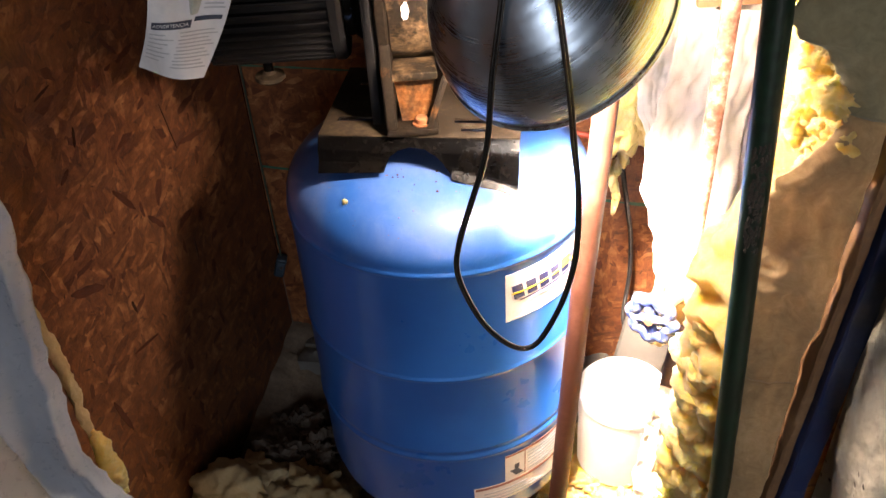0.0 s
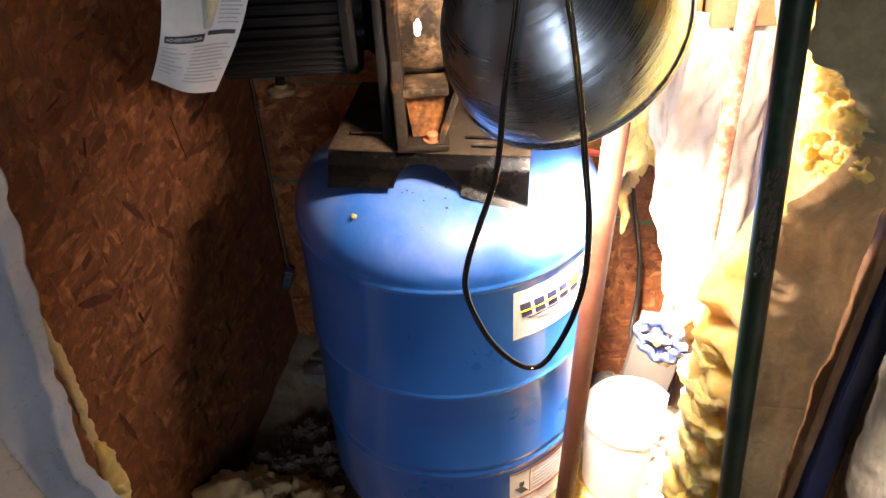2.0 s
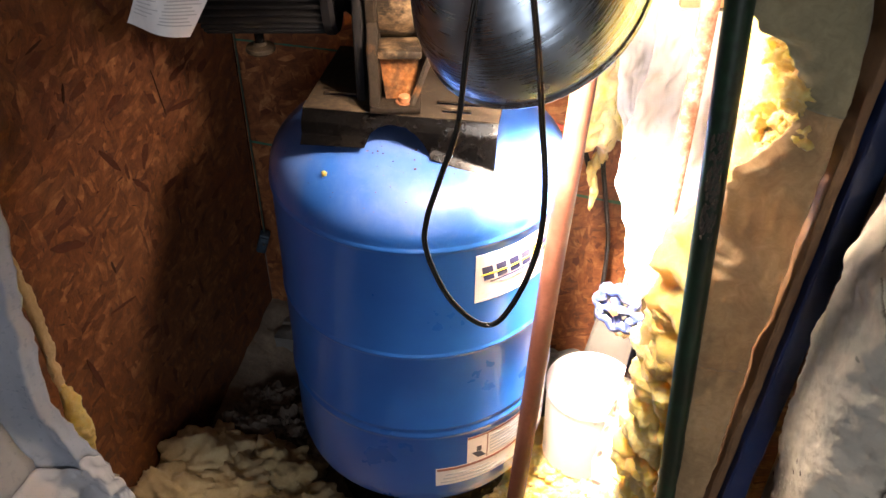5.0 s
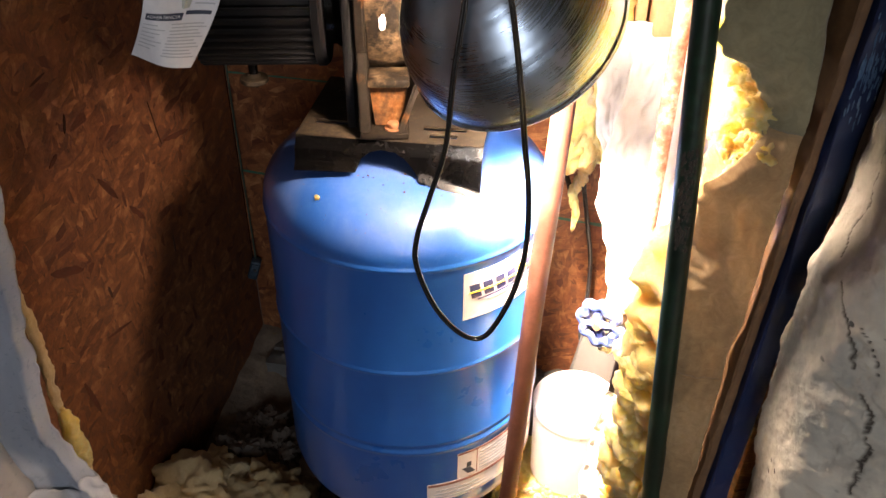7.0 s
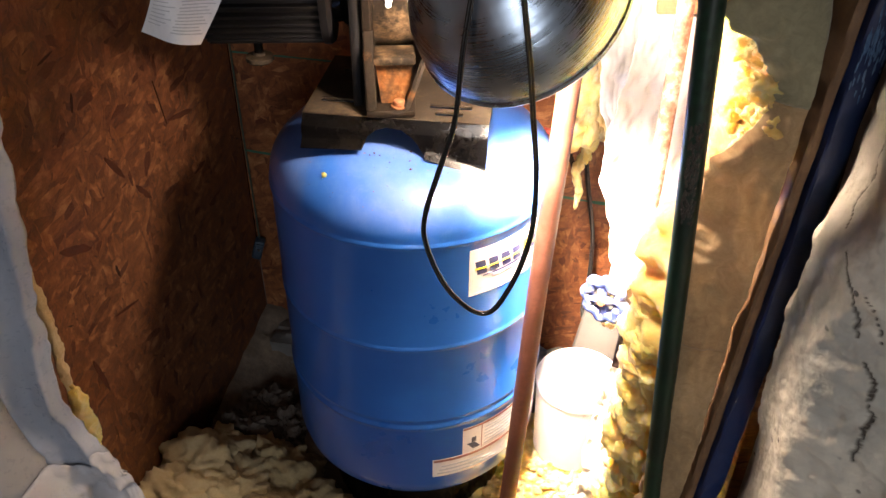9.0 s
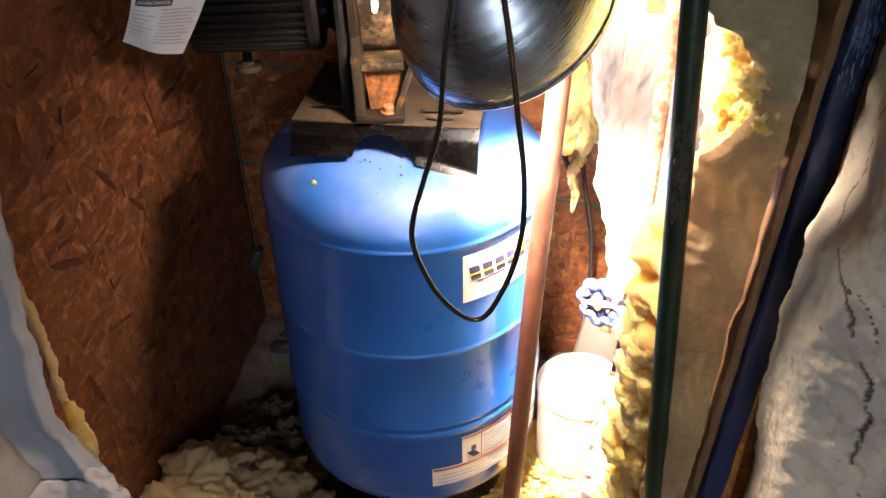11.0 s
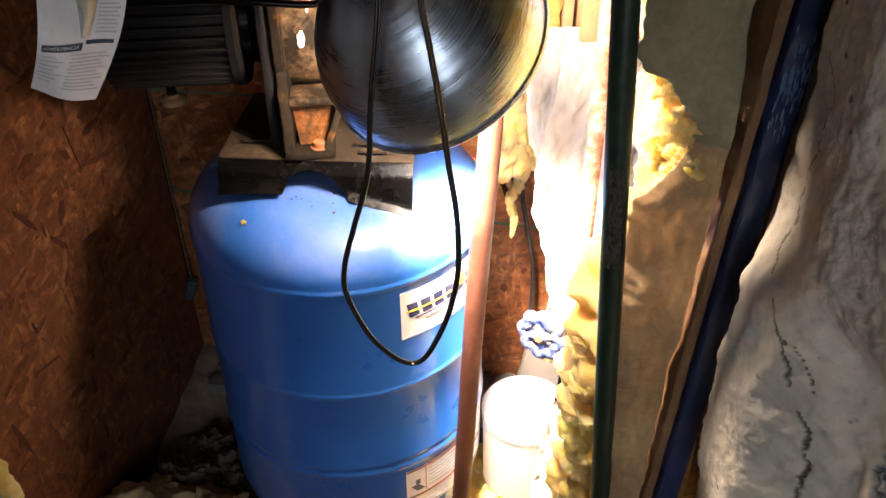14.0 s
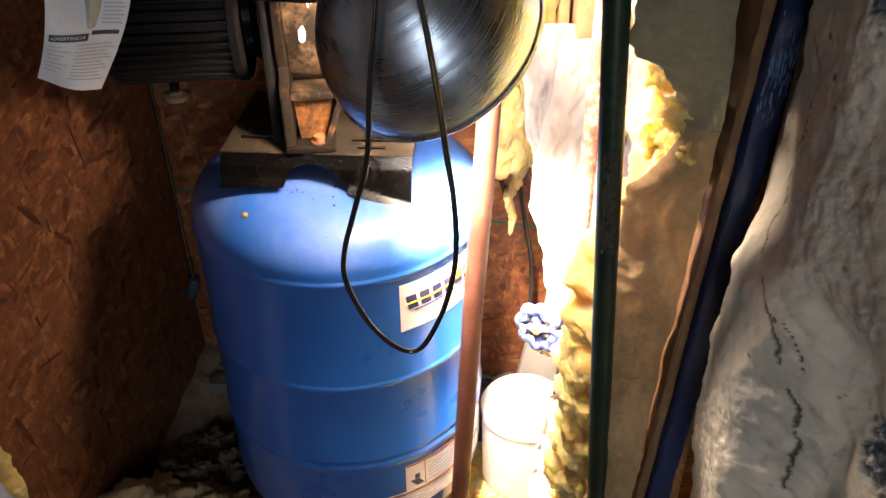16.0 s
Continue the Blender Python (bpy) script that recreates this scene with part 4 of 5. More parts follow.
# ---- pipes and valve ----
def straight_pipe(name, label, p0, p1, r, material, collars=()):
    p0, p1 = Vector(p0), Vector(p1)
    pipe = thing(name, label, "pipe", at=p0)
    n = 30
    pts = [p0 + (p1 - p0) * i / n for i in range(n + 1)]
    piece("run", tube(pts, r, 24, n=1), material, pipe)
    for z in collars:
        q = p0 + (p1 - p0) * ((z - p0.z) / (p1.z - p0.z))
        bm = lathe([(r, -0.022), (r + 0.0025, -0.021), (r + 0.0025, 0.021), (r, 0.022)], 28, Matrix.Translation(q))
        piece("coupling", bm, material, pipe)
    return pipe


copper = thing("copper_pipe", "dull copper water pipe from the floor to the pump", "pipe", at=(0.144, -0.17, -0.04))
piece("run", tube([(0.1440, -0.170, -0.04), (0.1525, -0.170, 0.13), (0.1600, -0.170, 0.31), (0.1690, -0.170, 0.53), (0.1805, -0.170, 0.75), (0.1835, -0.168, 0.820), (0.1820, -0.160, 0.852), (0.172, -0.138, 0.872), (0.145, -0.080, 0.880), (0.11, -0.01, 0.880), (0.085, 0.028, 0.876)], 0.0136, 24, n=8), COPPER, copper)
green = straight_pipe("green_pipe", "dark green painted steel pipe, chipped and scabbed", (0.3276, -0.416, -0.05), (0.181, -0.416, 1.985), 0.0113, GREEN)
RUSTY_GREY = surface("grey_scab", (0.015, 0.014, 0.012), (0.04, 0.035, 0.028), (0.085, 0.073, 0.058), 0.9)
scab = bmesh.new()
rnd = random.Random(9)
for i in range(130):
    z = rnd.uniform(0.775, 0.88)
    a = rnd.uniform(-2.4, -1.3)
    x = 0.3276 - 0.1466 * (z + 0.05) / 2.035
    clump(scab, (x + 0.0113 * math.cos(a), -0.416 + 0.0113 * math.sin(a), z), (0.0014, 0.0008, rnd.uniform(0.0015, 0.004)), i, 2, 0.5)
tagged(piece("scabbing", scab, RUSTY_GREY, green, "rough grey-brown scabs"), kind="stuff")


def gate_valve():
    valve = thing("gate_valve", "brass gate valve with chipped blue and white wheel", "valve", at=(0.329, -0.13, 0.5))
    piece("riser", tube([(0.329, -0.13, 0.53), (0.328, -0.13, 0.9), (0.326, -0.13, 1.985)], 0.0105, 20), RUST, valve, "rusty riser pipe with flaking paint")
    piece("coupling", lathe([(0.0105, 0.0), (0.0175, 0.001), (0.0185, 0.008), (0.0185, 0.040), (0.0175, 0.047), (0.0105, 0.048)], 8, Matrix.Translation((0.329, -0.13, 0.508))), GREEN_FIT, valve, "green painted coupling")
    piece("body", lathe([(0.0, -0.045), (0.016, -0.045), (0.017, -0.030), (0.0215, -0.024), (0.0215, 0.020), (0.017, 0.026), (0.016, 0.045), (0.0, 0.045)], 20, Matrix.Translation((0.329, -0.13, 0.470))), BRASS, valve)
    hub, mid = Vector((0.329, -0.13, 0.488)), Vector((0.263, -0.203, 0.496))
    way = (mid - hub).normalized()
    piece("bonnet", tube([hub, hub + way * 0.03, hub + way * 0.055], lambda f: 0.016 - 0.006 * f, 12, n=2), BRASS, valve)
    piece("stem", tube([hub + way * 0.05, mid + way * 0.004], 0.0045, 10, n=2), BRASS, valve)
    m = Matrix.Translation(mid) @ way.to_track_quat("Z", "Y").to_matrix().to_4x4()
    wheel = bmesh.new()
    pts = []
    for i in range(73):
        a = 2 * math.pi * i / 72
        r = 0.0265 + 0.0034 * math.cos(8 * a)
        pts.append((r * math.cos(a), r * math.sin(a), 0.0))
    tube(pts, 0.0082, 10, wheel, 1)
    for i in range(4):
        a = 2 * math.pi * i / 4 + 0.3
        tube([(0.005 * math.cos(a), 0.005 * math.sin(a), 0.004), (0.016 * math.cos(a), 0.016 * math.sin(a), 0.002), (0.027 * math.cos(a), 0.027 * math.sin(a), 0)], 0.0062, 8, wheel, 4)
    lathe([(0.0, -0.004), (0.009, -0.004), (0.009, 0.007), (0.0, 0.007)], 20, None, wheel)
    bmesh.ops.transform(wheel, matrix=m, verts=wheel.verts)
    piece("hand_wheel", wheel, WHEEL, valve, "chipped blue and white hand wheel")
    piece("wheel_nut", lathe([(0.0, 0.006), (0.006, 0.006), (0.006, 0.011), (0.0, 0.012)], 6, m), RUST_BOLT, valve, "rusty wheel nut")
    piece("drain_pipe", tube([(0.329, -0.13, 0.435), (0.322, -0.14, 0.40), (0.309, -0.165, 0.34), (0.300, -0.18, 0.25), (0.298, -0.185, -0.03)], 0.0085, 14), RUSTDARK, valve, "dark steel pipe below the valve")
    return valve


GREEN_FIT = surface("flaking_green_paint", (0.02, 0.10, 0.06), (0.05, 0.20, 0.12), (0.30, 0.36, 0.26), 0.6, 0.0, 40.0, 160.0, 0.4, 0.001)
RUSTDARK = surface("dark_rusty_steel", (0.03, 0.02, 0.015), (0.08, 0.05, 0.035), (0.16, 0.10, 0.07), 0.7, 0.3, 30.0, 160.0, 0.4, 0.001)
gate_valve()


# ---- insulated wall beside the pipes ----
def batt_block(name, label, lo, hi, step, push, material):
    """A closed batt of fibre: a box whose faces are pulled about by push(place) along their normals."""
    lo, hi = Vector(lo), Vector(hi)
    bm = bmesh.new()
    n = [max(2, round((hi[i] - lo[i]) / step)) for i in range(3)]
    verts = {}
    def vert(i, j, k):
        key = (i, j, k)
        if key not in verts:
            verts[key] = bm.verts.new([lo[a] + (hi[a] - lo[a]) * key[a] / n[a] for a in range(3)])
        return verts[key]
    for axis in range(3):
        b, c = (axis + 1) % 3, (axis + 2) % 3
        for side in (0, n[axis]):
            for p in range(n[b]):
                for q in range(n[c]):
                    quad = []
                    for dp, dq in ((0, 0), (1, 0), (1, 1), (0, 1)):
                        key = [0, 0, 0]
                        key[axis], key[b], key[c] = side, p + dp, q + dq
                        quad.append(vert(*key))
                    bm.faces.new(quad)
    bmesh.ops.recalc_face_normals(bm, faces=bm.faces)
    bm.normal_update()
    moved = [(v, v.co + push(v.co.copy(), v.normal.copy())) for v in bm.verts]
    for v, q in moved:
        v.co = q
    owner = thing(name, label, "insulation", at=lo)
    piece("core", bm, material, owner)
    return owner


def lumps(p):
    a, b, c = noise.noise(p * 24.0), noise.noise(p * 52.0 + Vector((3, 7, 1))), noise.noise(p * 115.0)
    return 0.018 * (0.35 - abs(a)) + 0.010 * (0.3 - abs(b)) + 0.004 * c + 0.010 * fbm(p, 11.0, 2)


def slant(y):
    """The inner face is ridged: it turns towards the room in front and recedes behind."""
    return 0.36 * (-0.315 - y) if y < -0.315 else 0.60 * (y + 0.315)


def lower_push(p, n):
    z = p.z
    out = n * lumps(p) * (1.0 if n.x < -0.3 else 0.7)
    if n.x < -0.3:
        shelf = math.sin(z * 115.0 + 5.0 * noise.noise(Vector((p.y * 18, z * 9, 2))))
        out.x -= 0.011 * shelf * (0.5 + noise.noise(Vector((p.y * 25, z * 12, 7))))
    k = max(0.0, min(1.0, (0.36 - p.x) / 0.12))
    shift = slant(p.y) + 0.024
    if z > 0.68:
        shift += 0.056 * min(1.0, (z - 0.66) / 0.12)
    if z < 0.55:
        shift += 0.010 * min(1.0, (0.55 - z) / 0.3)
    if z > 0.80:
        out.z += 0.03 * noise.noise(Vector((p.x * 30, p.y * 20, 1))) * (z - 0.80) / 0.06
    return out + Vector((shift * k, 0, 0))


def upper_push(p, n):
    out = n * lumps(p) * 0.8
    if p.z < 1.02:
        out.z += 0.035 * noise.noise(Vector((p.x * 30, p.y * 20, 4)))
    return out


torn = batt_block("insulation_batt", "torn yellow fibreglass batt, lumpy at its edge", (0.246, -0.382, -0.04), (0.362, -0.245, 0.845), 0.006, lower_push, FIBRE)
rnd = random.Random(33)
for i in range(120):
    z, y = 0.0 + 0.80 * (i + rnd.uniform(0, 1)) / 120, rnd.uniform(-0.372, -0.255)
    x = 0.266 + slant(y) + 0.056 * max(0.0, min(1.0, (z - 0.60) / 0.12)) + rnd.uniform(0.0, 0.014) + 0.35 * max(0.0, -0.345 - y)
    w = rnd.uniform(0.55, 1.0)
    piece("torn_clump", clump(bmesh.new(), (x, y, z), (0.019 * w, 0.030 * w, 0.014 * w), 400 + i, 4 if w > 0.75 else 3, 0.34), FIBRE, torn)
batt_block("insulation_batt", "yellow fibreglass batt above a torn gap", (0.305, -0.392, 0.965), (0.345, -0.25, 1.97), 0.008, upper_push, FIBRE)
batt_block("insulation_batt", "yellow fibreglass at the back of a torn gap, strongly lit", (0.330, -0.400, 0.825), (0.350, -0.25, 1.0), 0.005, lambda p, n: n * lumps(p) * 0.7, FIBRE)


gap = [ob for ob in scene.objects if ob.name.startswith("insulation_batt") and ob.parent is None][-1]
for i in range(46):
    z = 0.835 + 0.15 * (i + rnd.uniform(0, 1)) / 46
    w = rnd.uniform(0.45, 1.0)
    piece("torn_clump", clump(bmesh.new(), (rnd.uniform(0.318, 0.336), rnd.uniform(-0.412, -0.345), z), (0.016 * w, 0.016 * w, 0.014 * w), 600 + i, 4 if w > 0.7 else 3, 0.55), FIBRE, gap)


def batt_face():
    """The dusty outer face of the batt, torn open on its inner edge."""
    def at(u, v):
        z = -0.03 + 1.5 * v
        tear = 0.279 - 0.010 * max(0.0, min(1.0, (z - 0.955) / 0.03)) - 0.012 * (z - 0.9) + 0.006 * fbm((z, 0, 1), 18.0) + 0.004 * fbm((z, 3, 0), 60.0)
        if 0.838 < z < 0.962:
            tear += 0.040 * math.sin(math.pi * (z - 0.838) / 0.124) ** 0.6 + 0.004 * fbm((z, 5, 0), 24.0)
        right = 0.3405 + 0.040 * (z - 0.75) + 0.001 * fbm((z, 8, 0), 14.0)
        x = tear + (right - tear) * u
        q = Vector((x, -0.418, z))
        y = -0.424 + 0.007 * fbm((x, 0, z * 0.45), 12.0) + 0.0025 * fbm(q, 34.0) + 0.0008 * fbm(q, 95.0) + 0.014 * (1 - u) ** 3
        y += 0.010 * max(0.0, math.sin(z * 16.0 + x * 30.0)) ** 4
        return (x, y - 0.012 * u, z)
    face = thing("batt_face", "dusty buff face of the fibreglass batt, torn and stained", "insulation", at=(0.31, -0.42, -0.03))
    def strip(z0, z1):
        return sheet(lambda u, v: at(u, (z0 + (z1 - z0) * v + 0.03) / 1.5), 36, max(40, round((z1 - z0) * 260)), 0.004)
    piece("upper_facing", strip(0.900, 1.47), FACING_GREY, face, "grey-green upper facing")
    piece("middle_facing", strip(0.612, 0.8998), FACING, face)
    piece("lower_facing", strip(-0.03, 0.6118), FACING, face, "buff lower facing")


batt_face()


def stud(name, label, x_at, width, y0, y1, material, wobble):
    """A standing board that leans a little, with sawn or chipped edges."""
    def at(u, v):
        z = -0.06 + 2.04 * v
        c = 0.048 * (z - 0.75)
        w = width * (1 + wobble * fbm((z, width, 0), 12.0))
        ring = [(0, y1), (0, y0 + 0.002), (0.002, y0), (w - 0.002, y0), (w, y0 + 0.002), (w, y1), (0, y1)]
        x, y = ring[min(6, round(u * 6))]
        return (x_at + c + x + 0.0012 * fbm((z, x * 40, 2), 25.0), y + 0.001 * fbm((z, x * 40, 5), 40.0), z)
    return thing(name, label, "stud", sheet(at, 6, 160), material)


stud("wall_stud", "raw sawn wooden stud edge beside the insulation", 0.3455, 0.0098, -0.447, -0.36, STUD_WOOD, 0.03)
post = stud("blue_post", "dark blue painted wooden board against the foundation", 0.3565, 0.024, -0.455, -0.26, BLUE, 0.06)
patch = bmesh.new()
rnd = random.Random(21)
for i in range(90):
    z = rnd.gauss(0.965, 0.018)
    x = 0.3565 + 0.048 * (z - 0.75) + rnd.uniform(0.001, 0.023)
    clump(patch, (x, -0.4553, z), (0.0007, 0.0005, rnd.uniform(0.002, 0.007)), i, 1, 0.5)
tagged(part("worn_paint", patch, BLUE_WORN, post, "worn pale blue paint"), kind="stuff")


# ---- polythene and loose insulation on the right ----
def hanging_film(name, label, left, right, z0, z1, y_at, depth, seed, material=FILM, taper=0.0, thick=0.0005):
    """A hanging sheet with vertical folds between two outlines x(z)."""
    def at(u, v):
        z = z0 + (z1 - z0) * v
        x = left(z) + (right(z) - left(z)) * u
        fold = math.sin(u * 5.0 + 2.4 * math.sin(z * 5 + seed) + seed) * 0.5 + fbm((u * 2.2, z * 4.0, seed), 1.0) * 0.6
        y = y_at(z) + depth * fold * (0.5 + 0.5 * u) + 0.01 * fbm((x, z, seed), 9.0) + 0.0008 * fbm((x, z, seed), 40.0)
        return (x + 0.006 * fbm((z, seed, 0), 11.0), y, z)
    return thing(name, label, "plastic sheet", sheet(at, 44, 90, thick), material)


def between(rows):
    """x(z) by straight pieces, rows in rising z."""
    return lambda z: float(np.interp(z, [r[0] for r in rows], [r[1] for r in rows]))


hanging_film("polythene_bag", "crumpled white polythene hanging down in a point",
             between([(0.553, 0.311), (0.617, 0.288), (0.703, 0.267), (0.832, 0.251), (1.025, 0.246)]),
             between([(0.553, 0.320), (0.617, 0.327), (0.703, 0.334), (0.832, 0.351), (1.025, 0.37)]), 0.553, 0.845, lambda z: -0.035 + 0.05 * (z - 0.6), 0.009, 1.3)
hanging_film("polythene_sheet", "crumpled white polythene sheet hanging behind the pipes",
             between([(0.40, 0.300), (0.53, 0.292), (0.60, 0.268), (0.66, 0.269), (0.75, 0.284), (0.84, 0.300), (0.90, 0.318), (1.3, 0.325)]),
             between([(0.40, 0.36), (0.60, 0.385), (0.75, 0.40), (0.90, 0.41), (1.3, 0.41)]), 0.42, 0.84, lambda z: -0.075 + 0.04 * (z - 0.6), 0.012, 4.1)
hanging_film("polythene_flap", "white polythene lying over the floor by the insulation",
             between([(-0.03, 0.215), (0.05, 0.243), (0.12, 0.258), (0.25, 0.272), (0.36, 0.285)]),
             between([(-0.03, 0.32), (0.36, 0.32)]), -0.03, 0.36, lambda z: -0.235 + 0.10 * z, 0.012, 2.2)

def lining():
    def at(u, v):
        y, z = -0.245 + 0.40 * u, 0.30 + 1.66 * v
        return (0.392 + 0.010 * fbm((y, z, 2), 9.0) + 0.007 * math.sin(y * 70 + 3 * math.sin(z * 7)) + 0.003 * fbm((y, z, 9), 40.0), y, z)
    thing("polythene_lining", "white polythene lining over the side boards", "plastic sheet", sheet(at, 40, 140, 0.0005), FILM)


lining()
loose = bmesh.new()
for i, (x, y, z, sx, sy, sz) in enumerate(((0.262, 0.02, 0.70, 0.030, 0.025, 0.055), (0.250, 0.03, 0.655, 0.026, 0.022, 0.040), (0.280, 0.02, 0.67, 0.026, 0.02, 0.045), (0.268, 0.03, 0.77, 0.030, 0.025, 0.06), (0.262, 0.03, 0.86, 0.035, 0.03, 0.07))):
    clump(loose, (x, y, z), (sx, sy, sz), i + 20, 4, 0.55)
tuft = thing("insulation_tuft", "yellow fibreglass bulging out beside the polythene", "insulation", loose, FIBRE)
strand = bmesh.new()
for i in range(9):
    z = 0.615 - i * 0.0165
    clump(strand, (0.268 + 0.006 * math.sin(i * 1.1), 0.05 + 0.004 * i, z), (0.0085 - 0.0006 * i, 0.007, 0.0155), i + 40, 3, 0.5)
part("hanging_strand", strand, FIBRE, tuft, "thin torn strand of fibreglass")

thing("red_cable", "red-jacketed cable crossing the back boards", "cable", tube([(0.10, 0.18, 0.60), (0.20, 0.13, 0.585), (0.27, 0.115, 0.578), (0.33, 0.10, 0.585), (0.40, 0.11, 0.60), (0.43, 0.13, 0.61)], 0.0048, 10), RED)
thing("grey_cable", "short dangling end of grey cable", "cable", tube([(0.245, 0.10, 0.60), (0.252, 0.085, 0.572), (0.262, 0.078, 0.540), (0.266, 0.075, 0.525)], 0.0040, 8), DUSTY)
thing("black_cable", "thin black cable running down the back boards", "cable", tube([(0.288, 0.17, 0.60), (0.300, 0.16, 0.50), (0.315, 0.165, 0.42), (0.330, 0.175, 0.34), (0.332, 0.17, 0.26), (0.318, 0.13, 0.20), (0.335, 0.10, 0.16), (0.36, 0.08, 0.08), (0.37, 0.06, -0.02)], 0.0040, 10), RUBBER)

scrap = thing("board_scrap", "pale board offcut leaning by the valve", "board", box((-0.045, -0.006, -0.16), (0.045, 0.006, 0.07), 0.002, Matrix.Translation((0.355, 0.10, 0.20)) @ Matrix.Rotation(radians(14), 4, "Y") @ Matrix.Rotation(radians(-12), 4, "X")), BOARD)
wad = bmesh.new()
clump(wad, (0.291, -0.165, 0.425), (0.015, 0.012, 0.011), 77, 4, 0.45)
thing("foam_wad", "small buff wad of fibre under the valve", "insulation", wad, FIBRE_OLD)

# dirty timber above the polythene
thing("timber_block", "dirty wooden blocking high on the wall", "timber", box((0.318, -0.02, 0.828), (0.425, 0.06, 1.98), 0.003), WOOD)
thing("timber_strip", "rusty-stained wooden strip high on the wall", "timber", box((0.298, 0.0, 0.822), (0.312, 0.03, 1.98), 0.002), WOOD)


# ---- pail on the floor ----
def pail():
    p = thing("plastic_pail", "white plastic pail with closed lid, brightly lit", "bucket", at=(0.295, 0.004, -0.015))
    piece("body", lathe([(0.0, -0.015), (0.066, -0.015), (0.070, -0.011), (0.0735, 0.130), (0.0740, 0.150)], 64, Matrix.Translation((0.295, 0.004, 0))), PLASTIC, p)
    lid = piece("lid", lathe([(0.0765, 0.147), (0.0768, 0.157), (0.0760, 0.160), (0.0745, 0.160), (0.0725, 0.1585), (0.0, 0.1595), (0.0, 0.151), (0.0755, 0.151), (0.0765, 0.147)], 64, Matrix.Translation((0.295, 0.004, 0))), PLASTIC, p)
    arc = [(0.295 + 0.080 * math.cos(a), 0.004 + 0.080 * math.sin(a), 0.125 - 0.055 * math.sin((a + 0.5) / 3.14 * math.pi)) for a in [-0.5 + 3.14 * i / 14 for i in range(15)]]
    piece("wire_bail", tube(arc, 0.0017, 8, n=3), STEEL, p, "thin wire bail")
    return p


pail()


# ---- loose debris on the floor ----
def litter():
    def mat(u, v):
        x, y = 0.07 + 0.32 * u, -0.31 + 0.40 * v
        edge = min(u, 1 - u, v, 1 - v) * 8
        return (x, y, -0.034 + 0.016 * min(1.0, edge) + 0.010 * fbm((x, y, 1), 30.0) + 0.006 * fbm((x, y, 7), 95.0))
    bm = sheet(mat, 110, 130)
    rnd = random.Random(12)
    for i in range(620):
        x, y = rnd.uniform(0.09, 0.37), rnd.uniform(-0.27, -0.05)
        s = rnd.uniform(0.002, 0.0085) if i > 60 else rnd.uniform(0.008, 0.016)
        clump(bm, (x, y, -0.018 + rnd.uniform(0, 0.014)), (s, s * rnd.uniform(0.3, 1), s * 0.5), i, 2, 0.6)
    thing("floor_litter", "yellow fibreglass scraps littering the lit floor", "debris", bm, FIBRE, "", "stuff")


litter()

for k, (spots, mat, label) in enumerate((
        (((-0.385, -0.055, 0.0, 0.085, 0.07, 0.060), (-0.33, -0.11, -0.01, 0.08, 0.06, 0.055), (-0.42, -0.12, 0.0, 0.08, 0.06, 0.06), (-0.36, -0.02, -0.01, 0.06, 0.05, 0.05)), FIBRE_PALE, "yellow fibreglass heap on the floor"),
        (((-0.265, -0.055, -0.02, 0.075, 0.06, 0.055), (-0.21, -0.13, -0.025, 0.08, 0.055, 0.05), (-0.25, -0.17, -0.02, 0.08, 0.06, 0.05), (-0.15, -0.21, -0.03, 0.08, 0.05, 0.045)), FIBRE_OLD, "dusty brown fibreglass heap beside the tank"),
        (((-0.325, 0.045, -0.025, 0.060, 0.05, 0.05), (-0.255, 0.055, -0.03, 0.045, 0.05, 0.045), (-0.30, 0.12, -0.04, 0.05, 0.05, 0.045)), surface("dark_grey_fibre", (0.055, 0.045, 0.038), (0.10, 0.083, 0.070), (0.16, 0.13, 0.11), 0.95, 0.0, 16.0, 120.0, 0.8, 0.005), "dark grey-brown fibre heap in the corner"))):
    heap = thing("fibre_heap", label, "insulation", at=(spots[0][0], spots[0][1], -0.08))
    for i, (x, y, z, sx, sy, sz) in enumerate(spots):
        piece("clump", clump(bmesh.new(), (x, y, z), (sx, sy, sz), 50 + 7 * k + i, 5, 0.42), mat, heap)


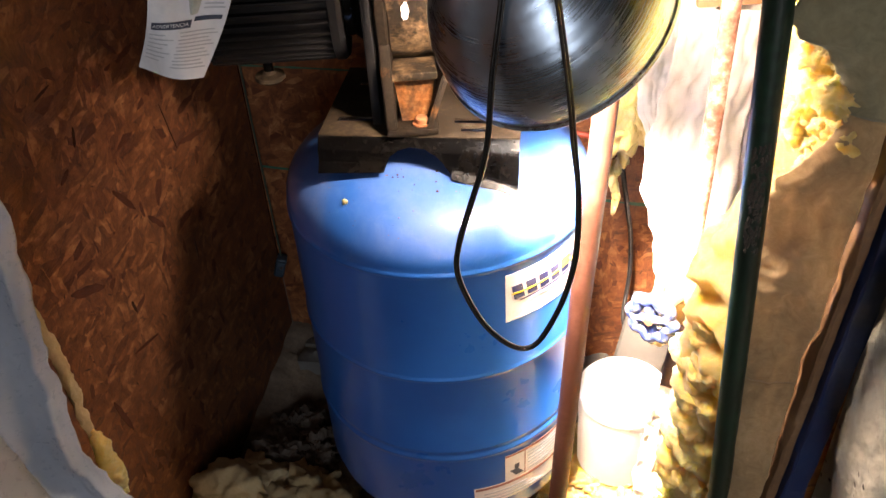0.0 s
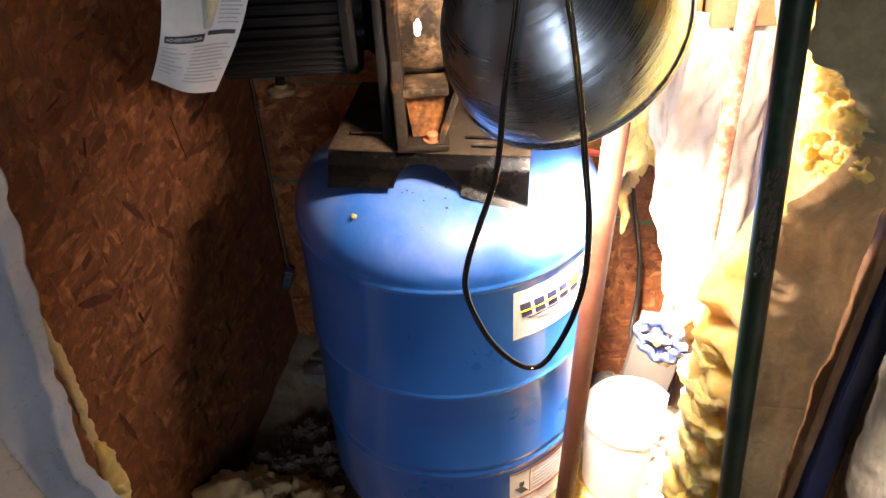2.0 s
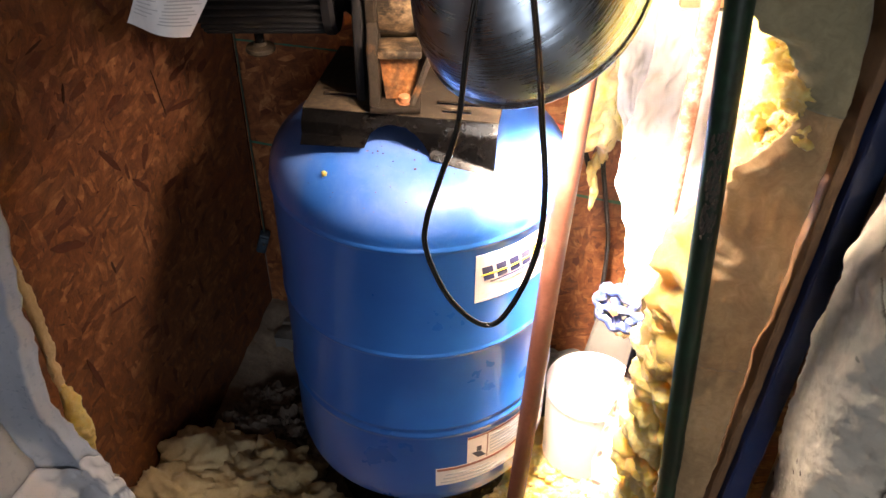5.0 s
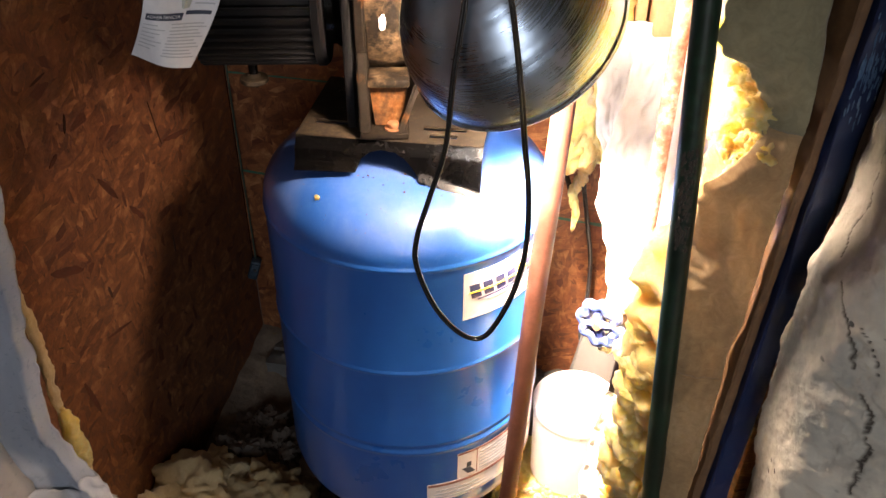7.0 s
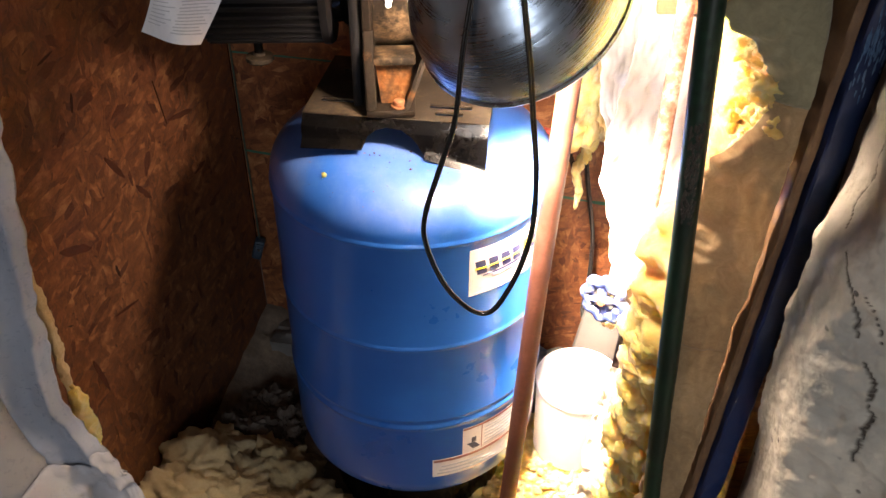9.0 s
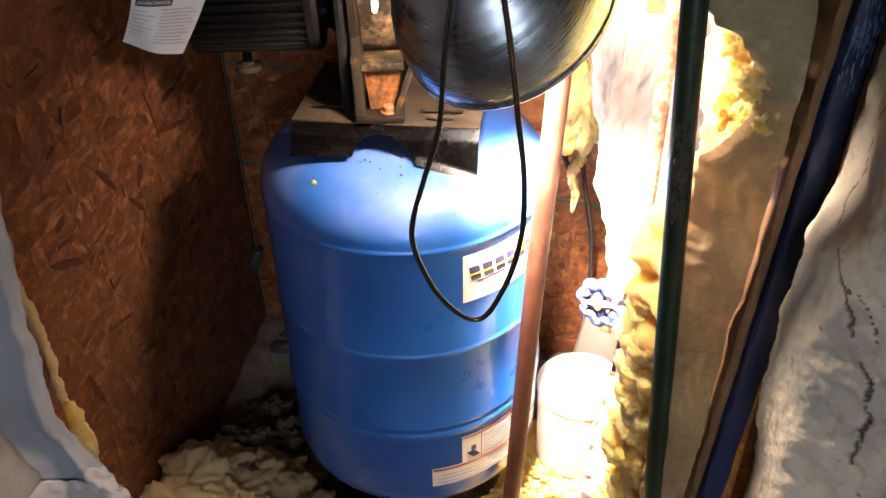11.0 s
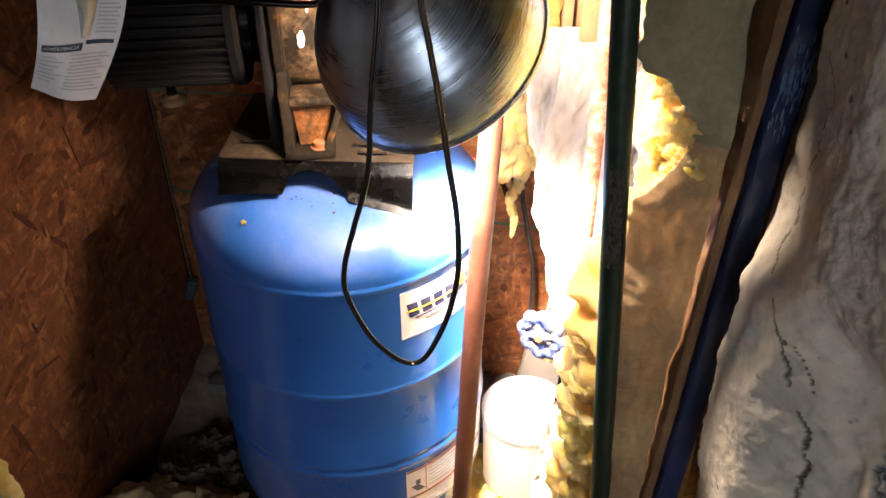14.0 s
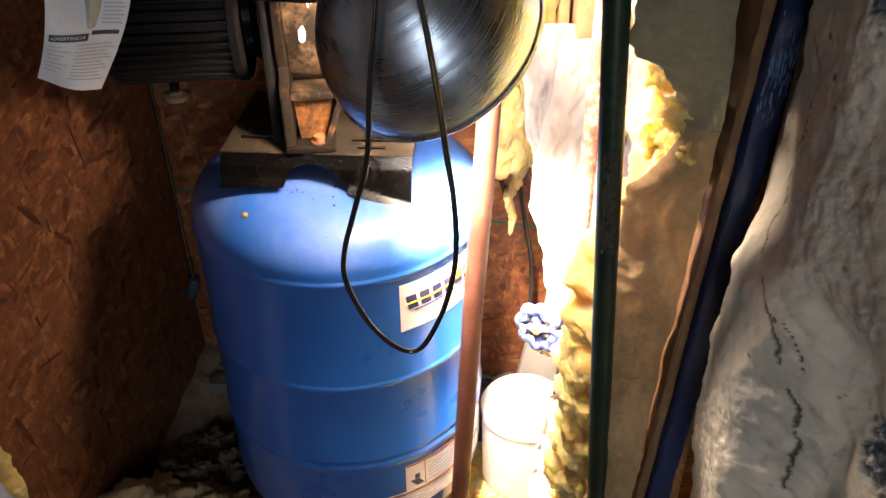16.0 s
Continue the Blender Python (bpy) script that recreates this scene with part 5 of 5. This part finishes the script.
# ---- insulated wall on the left: batt under polythene ----
def left_film():
    edge_x = between([(-0.05, -0.36), (0.18, -0.385), (0.22, -0.406), (0.27, -0.425), (0.31, -0.440), (0.36, -0.460), (0.41, -0.469), (0.52, -0.463), (0.60, -0.451), (0.66, -0.442), (0.78, -0.433), (0.90, -0.428), (1.3, -0.45), (2.0, -0.48)])
    def at(u, v):
        z = -0.05 + 2.03 * v
        x0 = edge_x(z) + 0.004 * fbm((z, 0, 0), 22.0)
        if u < 0.10:
            k = u / 0.10
            x, y = x0 + 0.0 - 0.012 * k, -0.262 - 0.020 * k
        elif u < 0.32:
            k = (u - 0.10) / 0.22
            x, y = x0 - 0.012 - 0.052 * k, -0.282 + 0.012 * math.sin(k * math.pi) - 0.012 * k
        else:
            k = (u - 0.32) / 0.68
            x, y = x0 - 0.064 - 0.33 * k, -0.294 - 0.040 * math.sin(min(1.0, k * 3) * math.pi / 2) - 0.47 * k
        q = Vector((x, y, z))
        low = max(0.0, (0.36 - z) / 0.2)
        if u > 0.32:
            y += (0.0035 * math.sin(x * 150.0 + 2.0 * math.sin(z * 6.0)) + 0.0018 * math.sin(x * 390.0 + 3.0 * fbm((x, 0, z), 5.0))) * min(1.0, (u - 0.32) * 8)
        crease = abs(noise.noise(q * 19.0)) + 0.6 * abs(noise.noise(q * 41.0 + Vector((4, 2, 9))))
        y -= min(1.0, low) * 0.050 * (0.35 - crease)
        x += min(1.0, low) * 0.012 * (0.3 - crease)
        y += 0.009 * fbm(q, 9.0) + 0.002 * fbm(q, 45.0) + min(1.0, low) * 0.006 * fbm(q, 24.0)
        x += 0.006 * fbm(q + Vector((3, 1, 2)), 8.0)
        return Vector((x, y, z))
    curtain = thing("polythene_curtain", "grey-white polythene curtain, its folded hem tinted blue as by daylight", "plastic sheet", at=(-0.45, -0.28, -0.05))
    cut = 0.150
    # Hem tinted blue in place of the daylight on its fold.
    piece("hem", sheet(lambda u, v: at(0.32 * u, cut + (1 - cut) * v), 24, 170, 0.0006), FILM_DAYTINT, curtain, "folded hem, tinted blue as by daylight")
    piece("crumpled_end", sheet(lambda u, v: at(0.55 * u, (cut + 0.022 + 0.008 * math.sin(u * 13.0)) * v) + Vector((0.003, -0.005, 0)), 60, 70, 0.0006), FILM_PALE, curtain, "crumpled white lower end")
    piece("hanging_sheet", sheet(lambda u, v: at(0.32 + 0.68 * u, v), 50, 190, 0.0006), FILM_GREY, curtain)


left_film()
side = thing("side_batt_edge", "torn yellow fibreglass edge showing past the polythene", "insulation", at=(-0.5, -0.176, 0.19))
def fringe(z0, z1, x, r, seed):
    """A soft upright roll of fibre, fraying a little along its length."""
    bm = tube([(x(z0 + (z1 - z0) * i / 60), -0.176, z0 + (z1 - z0) * i / 60) for i in range(61)], lambda f: r * (0.25 + 0.75 * math.sin(math.pi * min(1.0, 0.06 + f)) ** 0.35), 28, n=1)
    for v in bm.verts:
        q = v.co * 1.0
        v.co += Vector((fbm(q + Vector((seed, 0, 0)), 30.0) * 0.0055 + fbm(q, 110.0) * 0.0026, fbm(q + Vector((0, seed, 0)), 30.0) * 0.003, 0))
    return bm


piece("pale_roll", fringe(0.30, 0.62, lambda z: -0.506 + 0.003 * math.sin(z * 31.0), 0.0100, 2.0), FIBRE_PALE, side)
piece("torn_roll", fringe(0.205, 0.345, lambda z: -0.497 - 0.05 * (z - 0.25), 0.0135, 5.0), FIBRE, side, "brighter yellow torn end")


# ---- fixtures on the boards ----
def on_back(x, z, lift=0.0):
    return Vector((x, 0.34 - (x + 0.318) * (0.165 / 0.768) - lift, z))


def marking(name, points, width, material, label):
    """A stamped ink line lying on the back boards."""
    bm = bmesh.new()
    for (x0, z0), (x1, z1) in zip(points, points[1:]):
        n = 12
        prev = None
        for i in range(n + 1):
            x, z = x0 + (x1 - x0) * i / n, z0 + (z1 - z0) * i / n
            w = width * (0.8 + 0.5 * noise.noise(Vector((x * 60, z * 60, 1))))
            pair = (bm.verts.new(on_back(x, z - w / 2, 0.0012)), bm.verts.new(on_back(x, z + w / 2, 0.0012)))
            if prev:
                bm.faces.new((prev[0], pair[0], pair[1], prev[1]))
            prev = pair
    return thing(name, label, "marking", bm, material)


marking("ink_line", [(-0.316, 0.436), (-0.22, 0.428), (-0.1, 0.42)], 0.006, GREENLINE, "green ink line stamped along the board")
marking("ink_line", [(0.25, 0.402), (0.33, 0.395), (0.42, 0.392)], 0.007, GREENLINE, "green ink line stamped along the board")
marking("ink_line", [(-0.316, 0.632), (-0.2, 0.630), (-0.05, 0.626)], 0.004, GREENLINE, "thin green ink line stamped along the board")


def outlet_box():
    b = thing("junction_box", "small dark blue steel box in the corner", "junction box", at=(-0.312, 0.32, 0.2))
    tilt = Matrix.Translation((-0.313, 0.318, 0.222)) @ Matrix.Rotation(radians(18), 4, "Y")
    piece("case", box((-0.010, -0.010, -0.022), (0.010, 0.012, 0.022), 0.004, tilt), STEELBLUE, b)
    piece("cover", box((-0.008, -0.014, -0.018), (0.008, -0.0102, 0.018), 0.002, tilt), STEELBLUE, b)
    piece("screw", lathe([(0.0, 0.0), (0.003, 0.0), (0.003, 0.002), (0.0, 0.002)], 10, tilt @ Matrix.Translation((0.002, -0.014, 0.006)) @ Matrix.Rotation(radians(90), 4, "X")), STEEL, b)
    piece("feed_cable", tube([(-0.309, 0.322, 0.243), (-0.3105, 0.328, 0.34), (-0.312, 0.330, 0.50), (-0.312, 0.330, 0.8), (-0.312, 0.330, 1.97)], 0.0018, 8), CABLEGREEN, b, "thin dull green cable")
    return b


CABLEGREEN = surface("dull_green_cable", (0.02, 0.035, 0.025), (0.035, 0.055, 0.04), (0.06, 0.08, 0.06), 0.5)
outlet_box()


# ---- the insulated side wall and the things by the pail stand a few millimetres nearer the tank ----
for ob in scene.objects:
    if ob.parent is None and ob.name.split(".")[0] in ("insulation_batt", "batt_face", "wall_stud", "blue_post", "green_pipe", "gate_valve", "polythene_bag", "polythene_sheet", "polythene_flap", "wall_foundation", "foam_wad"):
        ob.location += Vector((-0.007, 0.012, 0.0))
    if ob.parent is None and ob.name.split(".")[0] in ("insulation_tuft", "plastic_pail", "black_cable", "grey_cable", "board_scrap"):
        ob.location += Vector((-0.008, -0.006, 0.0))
